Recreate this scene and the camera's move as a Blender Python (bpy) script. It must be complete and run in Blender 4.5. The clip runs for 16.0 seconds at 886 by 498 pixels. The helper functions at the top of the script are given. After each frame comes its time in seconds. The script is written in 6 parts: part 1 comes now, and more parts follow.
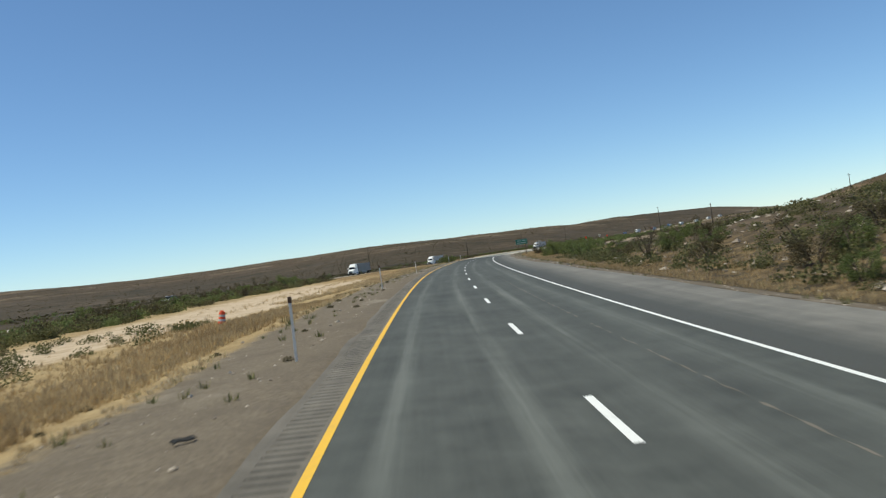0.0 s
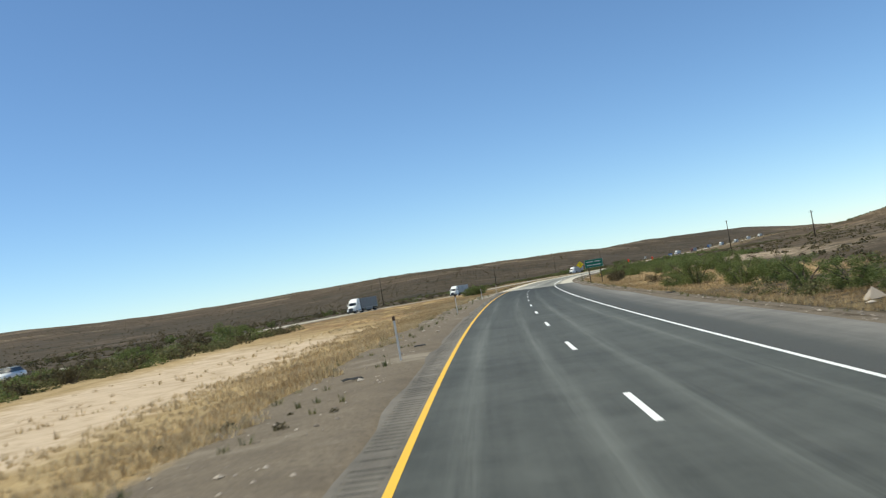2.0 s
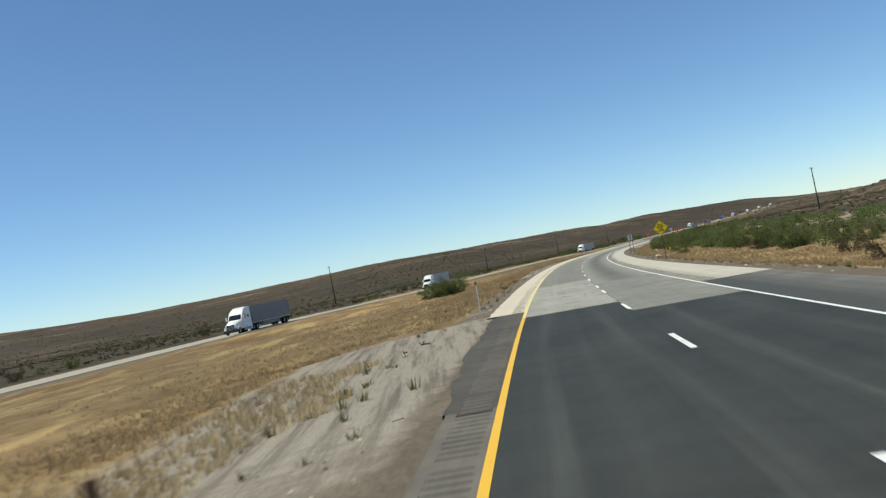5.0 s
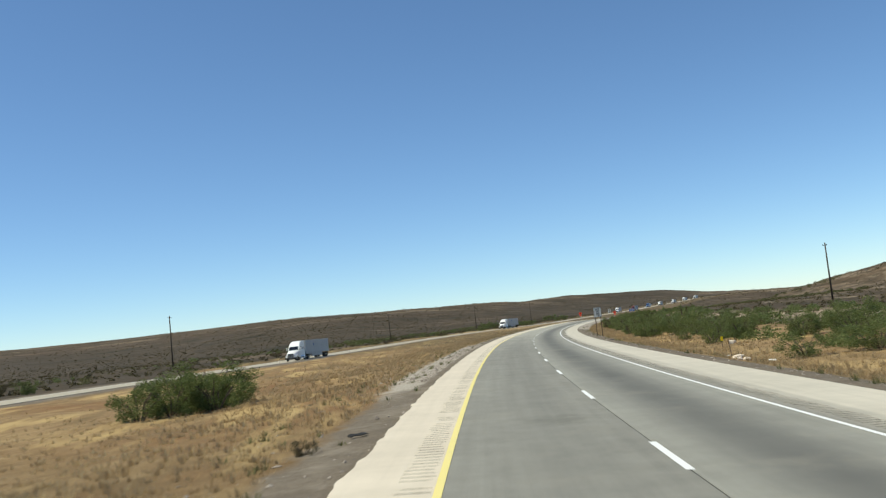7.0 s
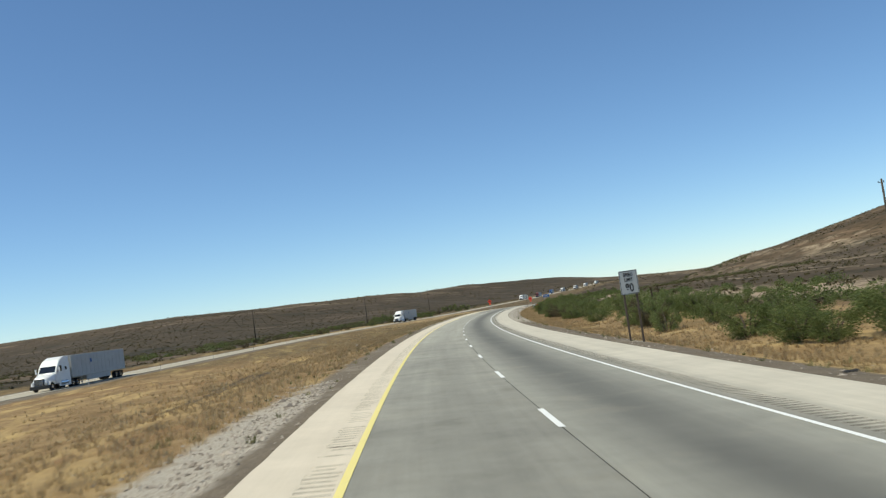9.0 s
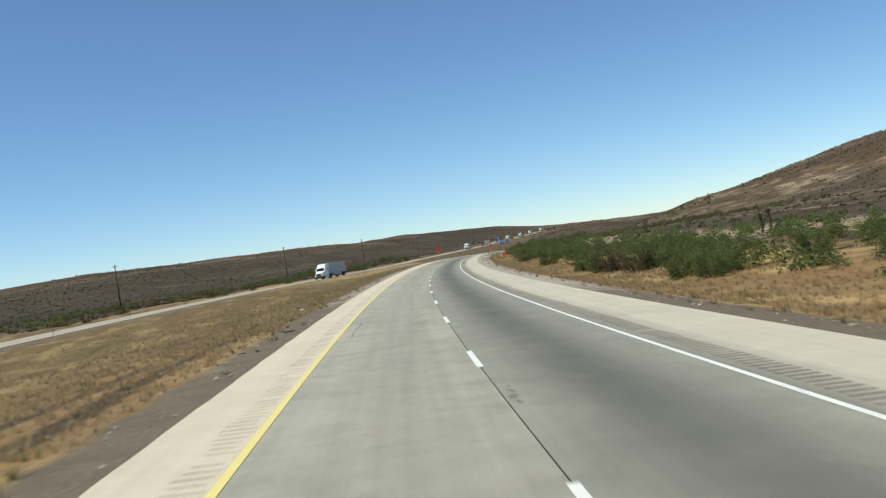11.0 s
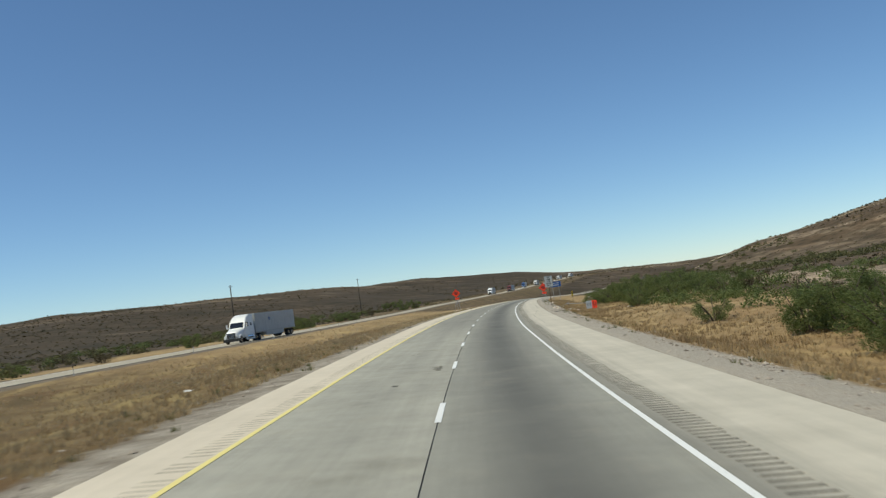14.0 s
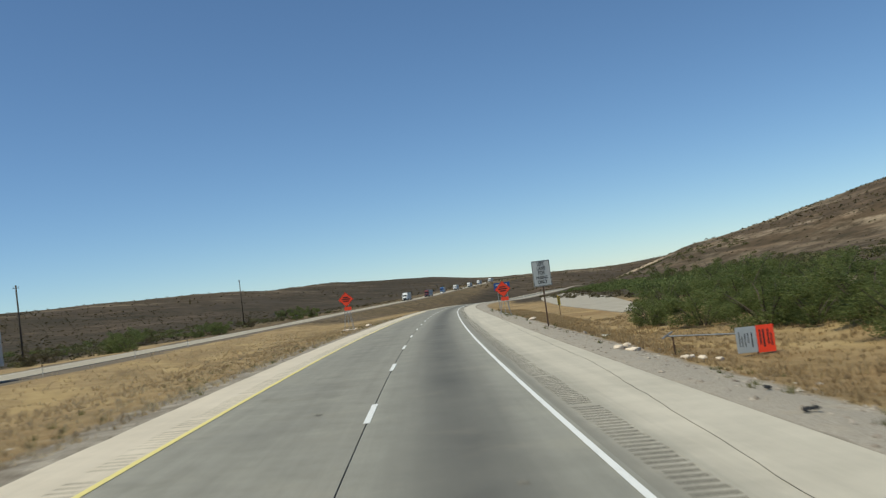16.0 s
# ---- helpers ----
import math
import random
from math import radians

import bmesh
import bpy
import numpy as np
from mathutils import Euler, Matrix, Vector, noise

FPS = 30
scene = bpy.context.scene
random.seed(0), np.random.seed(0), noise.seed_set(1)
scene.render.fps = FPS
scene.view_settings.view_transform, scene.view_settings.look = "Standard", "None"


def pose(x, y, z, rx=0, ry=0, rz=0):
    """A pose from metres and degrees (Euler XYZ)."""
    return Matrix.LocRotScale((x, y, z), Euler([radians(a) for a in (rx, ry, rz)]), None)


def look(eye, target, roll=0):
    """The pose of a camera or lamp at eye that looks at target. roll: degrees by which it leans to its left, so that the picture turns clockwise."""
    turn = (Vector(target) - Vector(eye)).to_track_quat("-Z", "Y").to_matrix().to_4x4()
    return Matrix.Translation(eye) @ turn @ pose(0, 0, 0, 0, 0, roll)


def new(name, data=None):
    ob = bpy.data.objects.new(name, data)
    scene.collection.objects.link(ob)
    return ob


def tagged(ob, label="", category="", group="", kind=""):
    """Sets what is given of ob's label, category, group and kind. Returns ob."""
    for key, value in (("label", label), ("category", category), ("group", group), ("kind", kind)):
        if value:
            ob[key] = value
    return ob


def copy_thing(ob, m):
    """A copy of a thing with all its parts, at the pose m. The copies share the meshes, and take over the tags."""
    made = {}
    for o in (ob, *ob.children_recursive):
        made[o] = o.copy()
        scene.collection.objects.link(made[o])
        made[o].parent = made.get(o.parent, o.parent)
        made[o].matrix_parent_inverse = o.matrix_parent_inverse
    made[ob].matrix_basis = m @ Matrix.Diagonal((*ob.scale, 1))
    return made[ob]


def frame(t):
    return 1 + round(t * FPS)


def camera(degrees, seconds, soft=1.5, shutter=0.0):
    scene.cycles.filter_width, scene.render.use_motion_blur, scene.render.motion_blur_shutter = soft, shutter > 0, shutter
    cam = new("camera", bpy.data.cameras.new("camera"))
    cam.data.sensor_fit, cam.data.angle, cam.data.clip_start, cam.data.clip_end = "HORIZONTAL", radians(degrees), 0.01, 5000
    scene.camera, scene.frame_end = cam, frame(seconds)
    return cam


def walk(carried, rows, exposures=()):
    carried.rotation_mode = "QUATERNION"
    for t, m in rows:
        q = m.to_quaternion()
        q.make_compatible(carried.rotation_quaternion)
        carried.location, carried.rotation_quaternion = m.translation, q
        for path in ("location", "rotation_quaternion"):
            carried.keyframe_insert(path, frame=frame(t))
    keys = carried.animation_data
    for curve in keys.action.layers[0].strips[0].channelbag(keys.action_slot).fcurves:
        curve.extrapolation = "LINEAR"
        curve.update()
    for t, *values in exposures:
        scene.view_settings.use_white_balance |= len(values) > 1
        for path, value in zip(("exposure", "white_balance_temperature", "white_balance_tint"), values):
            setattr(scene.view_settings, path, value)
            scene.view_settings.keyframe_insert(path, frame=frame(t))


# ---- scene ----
cam = camera(53.23, 16.0, soft=1.25, shutter=0.15)
walk(cam, [
    (0.0, pose(-2.06, -3.50, 2.37, 90.67, 7.79, -1.31)),
    (0.5, pose(-2.01, 13.99, 2.59, 91.20, 10.05, -0.59)),
    (1.0, pose(-1.81, 31.47, 2.87, 91.42, 9.86, 0.29)),
    (1.5, pose(-1.47, 47.83, 3.16, 92.02, 8.32, 0.31)),
    (2.0, pose(-0.95, 66.59, 3.33, 92.72, 9.05, 0.26)),
    (2.5, pose(-0.32, 84.20, 3.44, 92.25, 12.43, 0.01)),
    (3.0, pose(0.36, 101.32, 3.57, 91.40, 15.45, 0.39)),
    (3.5, pose(1.41, 118.89, 3.66, 91.43, 15.07, 0.36)),
    (4.0, pose(2.66, 136.46, 3.74, 91.51, 14.08, 0.27)),
    (4.5, pose(4.08, 154.01, 3.80, 91.60, 12.71, 0.09)),
    (5.0, pose(5.70, 171.54, 3.86, 91.67, 11.19, -0.19)),
    (5.5, pose(7.54, 189.06, 3.91, 91.71, 9.75, -0.57)),
    (6.0, pose(9.54, 205.88, 3.98, 91.52, 8.25, -2.92)),
    (6.5, pose(11.95, 224.88, 3.98, 93.36, 6.93, -5.85)),
    (7.0, pose(14.39, 242.80, 3.93, 95.16, 5.94, -5.74)),
    (7.5, pose(17.04, 260.40, 3.93, 94.57, 5.09, -7.10)),
    (8.0, pose(19.91, 277.82, 3.98, 94.02, 6.11, -9.89)),
    (8.5, pose(22.87, 294.44, 3.94, 94.32, 7.30, -11.43)),
    (9.0, pose(26.24, 312.10, 3.92, 93.88, 7.80, -12.53)),
    (9.5, pose(29.83, 329.71, 3.90, 92.84, 8.21, -13.38)),
    (10.0, pose(33.64, 347.28, 3.86, 91.60, 8.52, -14.19)),
    (10.5, pose(37.66, 364.79, 3.81, 90.57, 8.71, -15.21)),
    (11.0, pose(41.92, 382.25, 3.76, 90.13, 8.78, -16.66)),
    (11.5, pose(46.83, 401.06, 3.74, 91.62, 6.60, -19.65)),
    (12.0, pose(51.67, 418.47, 3.71, 93.15, 5.67, -19.30)),
    (12.5, pose(56.65, 435.38, 3.64, 93.92, 6.69, -16.48)),
    (13.0, pose(61.72, 452.33, 3.62, 93.77, 8.57, -13.23)),
    (13.5, pose(67.28, 470.43, 3.59, 94.13, 9.95, -12.36)),
    (14.0, pose(72.80, 488.11, 3.60, 93.25, 7.64, -15.52)),
    (14.5, pose(78.34, 505.61, 3.56, 92.70, 6.35, -17.82)),
    (15.0, pose(83.89, 522.61, 3.62, 93.36, 6.97, -18.28)),
    (15.5, pose(89.55, 539.21, 3.59, 93.56, 8.59, -19.70)),
    (16.0, pose(95.80, 557.11, 3.63, 92.88, 7.40, -21.09)),
], exposures=[(0.0, -0.02, 6370, 1), (1.5, 0.02, 6370, 1), (2.0, 0.14, 6370, 1), (2.5, 0.01, 6370, 1), (3.0, 0.10, 6370, 1), (5.5, -0.16, 6370, 1), (6.0, -0.26, 6370, 1), (6.5, 0.04, 6370, 1), (7.5, 0.06, 6370, 1), (8.5, -0.01, 6370, 1), (11.0, -0.02, 6370, 1), (11.5, -0.10, 6370, 1), (12.0, -0.03, 6370, 1), (12.5, -0.02, 6370, 1), (13.0, -0.17, 6370, 1), (13.5, -0.11, 6370, 1), (14.0, -0.24, 6370, 1), (14.5, -0.20, 6370, 1), (15.0, -0.29, 6370, 1), (16.0, -0.30, 6370, 1)])

# ---- daylight ----
world = bpy.data.worlds.new("sky")
scene.world = world
world.use_nodes = True
wn = world.node_tree.nodes
sky = wn.new("ShaderNodeTexSky")
sky.sky_type = 'NISHITA'
sky.sun_disc = False
SUN_ELEV, SUN_TURN = radians(61), radians(263)
sky.sun_elevation, sky.sun_rotation = SUN_ELEV, SUN_TURN
sky.air_density, sky.dust_density, sky.ozone_density, sky.altitude = 0.93, 0.1, 6.0, 1400
wn["Background"].inputs["Strength"].default_value = 0.130
world.node_tree.links.new(sky.outputs[0], wn["Background"].inputs[0])
sun = new("sun", bpy.data.lights.new("sun", 'SUN'))
sun.data.energy, sun.data.angle, sun.data.color = 4.5, radians(0.55), (1.0, 0.90, 0.71)
sun_from = Vector((math.sin(SUN_TURN) * math.cos(SUN_ELEV), math.cos(SUN_TURN) * math.cos(SUN_ELEV), math.sin(SUN_ELEV)))
sun.matrix_world = look(sun_from * 200, (0, 0, 0))
scene.view_settings.exposure = 0.0

# ---- materials ----
def nodes_of(name):
    m = bpy.data.materials.new(name)
    m.use_nodes = True
    t = m.node_tree
    return m, t.nodes, t.links, t.nodes["Principled BSDF"]


def ramp(n, l, src, stops):
    r = n.new("ShaderNodeValToRGB")
    while len(r.color_ramp.elements) < len(stops):
        r.color_ramp.elements.new(0.5)
    for e, (p, c) in zip(r.color_ramp.elements, stops):
        e.position, e.color = p, (*c, 1)
    l.new(src, r.inputs[0])
    return r.outputs[0]


def noise_at(n, l, vec, scale, detail=4.0, rough=0.6):
    t = n.new("ShaderNodeTexNoise")
    t.inputs["Scale"].default_value, t.inputs["Detail"].default_value, t.inputs["Roughness"].default_value = scale, detail, rough
    l.new(vec, t.inputs["Vector"])
    return t.outputs["Fac"]


def mixc(n, l, fac, a, b, mode='MIX'):
    m = n.new("ShaderNodeMix")
    m.data_type, m.blend_type = 'RGBA', mode
    for sock, v in ((m.inputs[0], fac), (m.inputs[6], a), (m.inputs[7], b)):
        if isinstance(v, (int, float)):
            sock.default_value = v
        elif isinstance(v, tuple):
            sock.default_value = (*v, 1)
        else:
            l.new(v, sock)
    return m.outputs[2]


def calc(n, l, op, a, b=0.0, c=0.0, clamp=False):
    m = n.new("ShaderNodeMath")
    m.operation, m.use_clamp = op, clamp
    for i, v in enumerate((a, b, c)):
        if isinstance(v, (int, float)):
            m.inputs[i].default_value = v
        else:
            l.new(v, m.inputs[i])
    return m.outputs[0]


def bump(n, l, bsdf, height, dist, strength=1.0):
    b = n.new("ShaderNodeBump")
    b.inputs["Distance"].default_value, b.inputs["Strength"].default_value = dist, strength
    l.new(height, b.inputs["Height"])
    l.new(b.outputs[0], bsdf.inputs["Normal"])


def place(n):
    return n.new("ShaderNodeNewGeometry").outputs["Position"]


def coat(name, dark, light, scale=6.0, rough=0.6, metal=0.0, fine=60.0, bumps=0.001, spec=0.4):
    """A worn coat or plain surface: two scales of variation in the thing's own space."""
    m, n, l, b = nodes_of(name)
    v = n.new("ShaderNodeTexCoord").outputs["Object"]
    big, small = noise_at(n, l, v, scale), noise_at(n, l, v, fine, 2.0)
    f = calc(n, l, 'MULTIPLY_ADD', small, 0.35, calc(n, l, 'MULTIPLY', big, 0.65))
    l.new(ramp(n, l, f, [(0.32, dark), (0.68, light)]), b.inputs["Base Color"])
    b.inputs["Roughness"].default_value, b.inputs["Metallic"].default_value = rough, metal
    b.inputs["Specular IOR Level"].default_value = spec
    bump(n, l, b, small, bumps)
    return m


def island(name, stops, rough=0.8, seethrough=0.0, patch=0.35, weight=0.8):
    """Leaves, blades and stones: a colour for each loose piece."""
    m, n, l, b = nodes_of(name)
    g = n.new("ShaderNodeNewGeometry")
    f = calc(n, l, 'MULTIPLY_ADD', noise_at(n, l, g.outputs["Position"], patch, 3.0), weight, calc(n, l, 'MULTIPLY_ADD', g.outputs["Random Per Island"], 0.7, 0.15 - weight / 2))
    col = ramp(n, l, f, stops)
    l.new(col, b.inputs["Base Color"])
    b.inputs["Roughness"].default_value = rough
    b.inputs["Specular IOR Level"].default_value = 0.15
    if seethrough:
        tr, mx = n.new("ShaderNodeBsdfTranslucent"), n.new("ShaderNodeMixShader")
        l.new(col, tr.inputs[0])
        mx.inputs[0].default_value = seethrough
        l.new(b.outputs[0], mx.inputs[1]), l.new(tr.outputs[0], mx.inputs[2])
        l.new(mx.outputs[0], n["Material Output"].inputs[0])
    return m


def attr(n, name, out="Fac"):
    a = n.new("ShaderNodeAttribute")
    a.attribute_name = name
    return a.outputs[out]


def ground_material():
    m, n, l, b = nodes_of("dry_ground")
    p = place(n)
    broad, mid, fine = noise_at(n, l, p, 0.05, 5), noise_at(n, l, p, 0.7, 6, 0.7), noise_at(n, l, p, 9.0, 5, 0.75)
    wob = calc(n, l, 'MULTIPLY_ADD', mid, 1.1, -0.55)

    def mask(name, hard=2.2):
        return calc(n, l, 'MULTIPLY_ADD', calc(n, l, 'ADD', attr(n, name), wob), hard, 0.5 - hard / 2, clamp=True)
    gravel = mixc(n, l, calc(n, l, 'MULTIPLY_ADD', fine, 1.6, -0.3, clamp=True), (0.074, 0.060, 0.045), (0.27, 0.224, 0.170))
    gravel = mixc(n, l, calc(n, l, 'MULTIPLY_ADD', mid, 3.4, -1.5, clamp=True), gravel, (0.130, 0.107, 0.082))
    gravel = mixc(n, l, calc(n, l, 'MULTIPLY_ADD', noise_at(n, l, p, 0.16, 5, 0.7), 5.0, -2.8, clamp=True), gravel, (0.31, 0.27, 0.215))
    grass = ramp(n, l, calc(n, l, 'MULTIPLY_ADD', fine, 0.5, calc(n, l, 'MULTIPLY', mid, 0.5)), [(0.3, (0.12, 0.074, 0.034)), (0.5, (0.240, 0.160, 0.080)), (0.68, (0.385, 0.282, 0.15))])
    grass = mixc(n, l, calc(n, l, 'MULTIPLY_ADD', broad, 5.0, -2.6, clamp=True), grass, (0.195, 0.105, 0.048))
    grass = mixc(n, l, calc(n, l, 'MULTIPLY_ADD', noise_at(n, l, p, 0.11, 4, 0.7), 6.0, -3.3, clamp=True), grass, (0.37, 0.268, 0.135))
    grass = mixc(n, l, calc(n, l, 'MULTIPLY_ADD', noise_at(n, l, p, 0.23, 5, 0.75), 5.0, -2.8, clamp=True), grass, (0.125, 0.092, 0.048))
    # patches drawn out along the road
    comb = n.new("ShaderNodeMapping")
    comb.inputs["Rotation"].default_value = (0, 0, 0.2)
    comb.inputs["Scale"].default_value = (0.30, 0.055, 0.1)
    l.new(p, comb.inputs[0])
    sweep = noise_at(n, l, comb.outputs[0], 1.0, 5, 0.62)
    grass = mixc(n, l, calc(n, l, 'MULTIPLY_ADD', sweep, 8.0, -4.2, clamp=True), grass, (0.42, 0.30, 0.138))
    grass = mixc(n, l, calc(n, l, 'MULTIPLY_ADD', sweep, -8.0, 3.5, clamp=True), grass, (0.165, 0.115, 0.058))
    straw = ramp(n, l, calc(n, l, 'MULTIPLY_ADD', fine, 0.5, calc(n, l, 'MULTIPLY', mid, 0.5)), [(0.3, (0.20, 0.14, 0.072)), (0.5, (0.37, 0.275, 0.145)), (0.68, (0.53, 0.42, 0.25))])
    straw = mixc(n, l, calc(n, l, 'MULTIPLY_ADD', noise_at(n, l, p, 0.13, 5, 0.75), 5.0, -2.8, clamp=True), straw, (0.21, 0.16, 0.088))
    straw = mixc(n, l, calc(n, l, 'MULTIPLY_ADD', sweep, -6.0, 2.7, clamp=True), straw, (0.25, 0.185, 0.10))
    grass = mixc(n, l, attr(n, "dull"), grass, mixc(n, l, 1.0, grass, (0.66, 0.70, 0.72), 'MULTIPLY'))
    grass = mixc(n, l, attr(n, "pale"), grass, straw)
    # limestone gravel, scraped along the road
    drag = n.new("ShaderNodeMapping")
    drag.inputs["Rotation"].default_value = (0, 0, 1.05)
    drag.inputs["Scale"].default_value = (2.6, 0.11, 0.5)
    l.new(p, drag.inputs[0])
    stony = mixc(n, l, calc(n, l, 'MULTIPLY_ADD', noise_at(n, l, p, 16.0, 4, 0.8), 2.2, -0.6, clamp=True), (0.20, 0.178, 0.145), (0.54, 0.485, 0.41))
    stony = mixc(n, l, calc(n, l, 'MULTIPLY', attr(n, "scraped"), calc(n, l, 'MULTIPLY_ADD', noise_at(n, l, drag.outputs[0], 1.0, 6, 0.72), 6.0, -2.8, clamp=True)), stony, (0.160, 0.140, 0.116))
    stony = mixc(n, l, calc(n, l, 'MULTIPLY_ADD', mid, 4.0, -2.2, clamp=True), stony, (0.44, 0.375, 0.29))
    stony = mixc(n, l, attr(n, "scraped"), stony, mixc(n, l, 1.0, stony, (0.82, 0.81, 0.80), 'MULTIPLY'))
    sand = ramp(n, l, calc(n, l, 'MULTIPLY_ADD', fine, 0.4, calc(n, l, 'MULTIPLY', mid, 0.6)), [(0.3, (0.36, 0.275, 0.19)), (0.7, (0.61, 0.49, 0.36))])
    vo = n.new("ShaderNodeTexVoronoi")
    vo.inputs["Scale"].default_value = 0.16
    l.new(p, vo.inputs["Vector"])
    spots = calc(n, l, 'MULTIPLY_ADD', vo.outputs["Distance"], -3.0, 1.35, clamp=True)
    scrub = ramp(n, l, calc(n, l, 'MULTIPLY_ADD', broad, 0.6, calc(n, l, 'MULTIPLY', mid, 0.4)), [(0.3, (0.044, 0.035, 0.023)), (0.55, (0.076, 0.059, 0.040)), (0.75, (0.135, 0.102, 0.070))])
    scrub = mixc(n, l, calc(n, l, 'MULTIPLY', spots, 0.7), scrub, (0.022, 0.022, 0.014))
    vo2 = n.new("ShaderNodeTexVoronoi")
    vo2.inputs["Scale"].default_value = 0.06
    l.new(p, vo2.inputs["Vector"])
    thick = calc(n, l, 'MULTIPLY', calc(n, l, 'MULTIPLY_ADD', vo2.outputs["Distance"], -3.2, 1.3, clamp=True), calc(n, l, 'MULTIPLY_ADD', noise_at(n, l, p, 0.02, 3), 6.0, -2.6, clamp=True))
    scrub = mixc(n, l, calc(n, l, 'MULTIPLY', thick, 0.75), scrub, (0.024, 0.025, 0.015))
    # bare soil showing in bands between the scrub
    bare = n.new("ShaderNodeMapping")
    bare.inputs["Scale"].default_value = (0.012, 0.03, 0.16)
    l.new(p, bare.inputs[0])
    scrub = mixc(n, l, calc(n, l, 'MULTIPLY_ADD', noise_at(n, l, bare.outputs[0], 1.0, 6, 0.68), 7.0, -4.1, clamp=True), scrub, (0.165, 0.128, 0.092))
    vast = noise_at(n, l, p, 0.011, 5, 0.6)
    swathe = n.new("ShaderNodeMapping")
    swathe.inputs["Scale"].default_value = (0.004, 0.009, 0.22)
    l.new(p, swathe.inputs[0])
    swathe = noise_at(n, l, swathe.outputs[0], 1.0, 7, 0.72)
    scrub = mixc(n, l, calc(n, l, 'MULTIPLY_ADD', swathe, 9.0, -5.0, clamp=True), scrub, (0.135, 0.100, 0.070))
    scrub = mixc(n, l, calc(n, l, 'MULTIPLY_ADD', swathe, -9.0, 3.9, clamp=True), scrub, (0.030, 0.029, 0.019))
    scrub = mixc(n, l, calc(n, l, 'MULTIPLY_ADD', vast, 7.0, -3.7, clamp=True), scrub, (0.074, 0.060, 0.045))
    scrub = mixc(n, l, calc(n, l, 'MULTIPLY_ADD', vast, -7.0, 3.0, clamp=True), scrub, (0.036, 0.034, 0.024))
    slope_tone = mixc(n, l, 1.0, scrub, (1.45, 1.30, 1.18), 'MULTIPLY')
    scrub = mixc(n, l, calc(n, l, 'MULTIPLY', attr(n, "ledge"), 0.75), scrub, slope_tone)
    # pale rock ledges that break out of the slopes
    stretch = n.new("ShaderNodeMapping")
    stretch.inputs["Scale"].default_value = (0.006, 0.006, 0.11)
    l.new(p, stretch.inputs[0])
    ledge = calc(n, l, 'MULTIPLY_ADD', noise_at(n, l, stretch.outputs[0], 1.0, 4, 0.6), 9.0, -4.5, clamp=True)
    ledge = calc(n, l, 'MULTIPLY', ledge, calc(n, l, 'MULTIPLY_ADD', noise_at(n, l, p, 0.06, 5, 0.7), 6.0, -2.6, clamp=True))
    scrub = mixc(n, l, calc(n, l, 'MULTIPLY', ledge, attr(n, "ledge")), scrub, (0.34, 0.27, 0.19))
    col = mixc(n, l, mask("grass"), scrub, grass)
    col = mixc(n, l, mask("sand"), col, sand)
    col = mixc(n, l, mask("gravel", 3.0), col, gravel)
    col = mixc(n, l, mask("stony", 3.0), col, stony)
    col = mixc(n, l, mask("rut", 4.0), col, (0.085, 0.064, 0.042))
    l.new(col, b.inputs["Base Color"])
    b.inputs["Roughness"].default_value = 0.95
    b.inputs["Specular IOR Level"].default_value = 0.1
    bump(n, l, b, calc(n, l, 'MULTIPLY_ADD', fine, 0.3, mid), 0.12, 0.8)
    return m


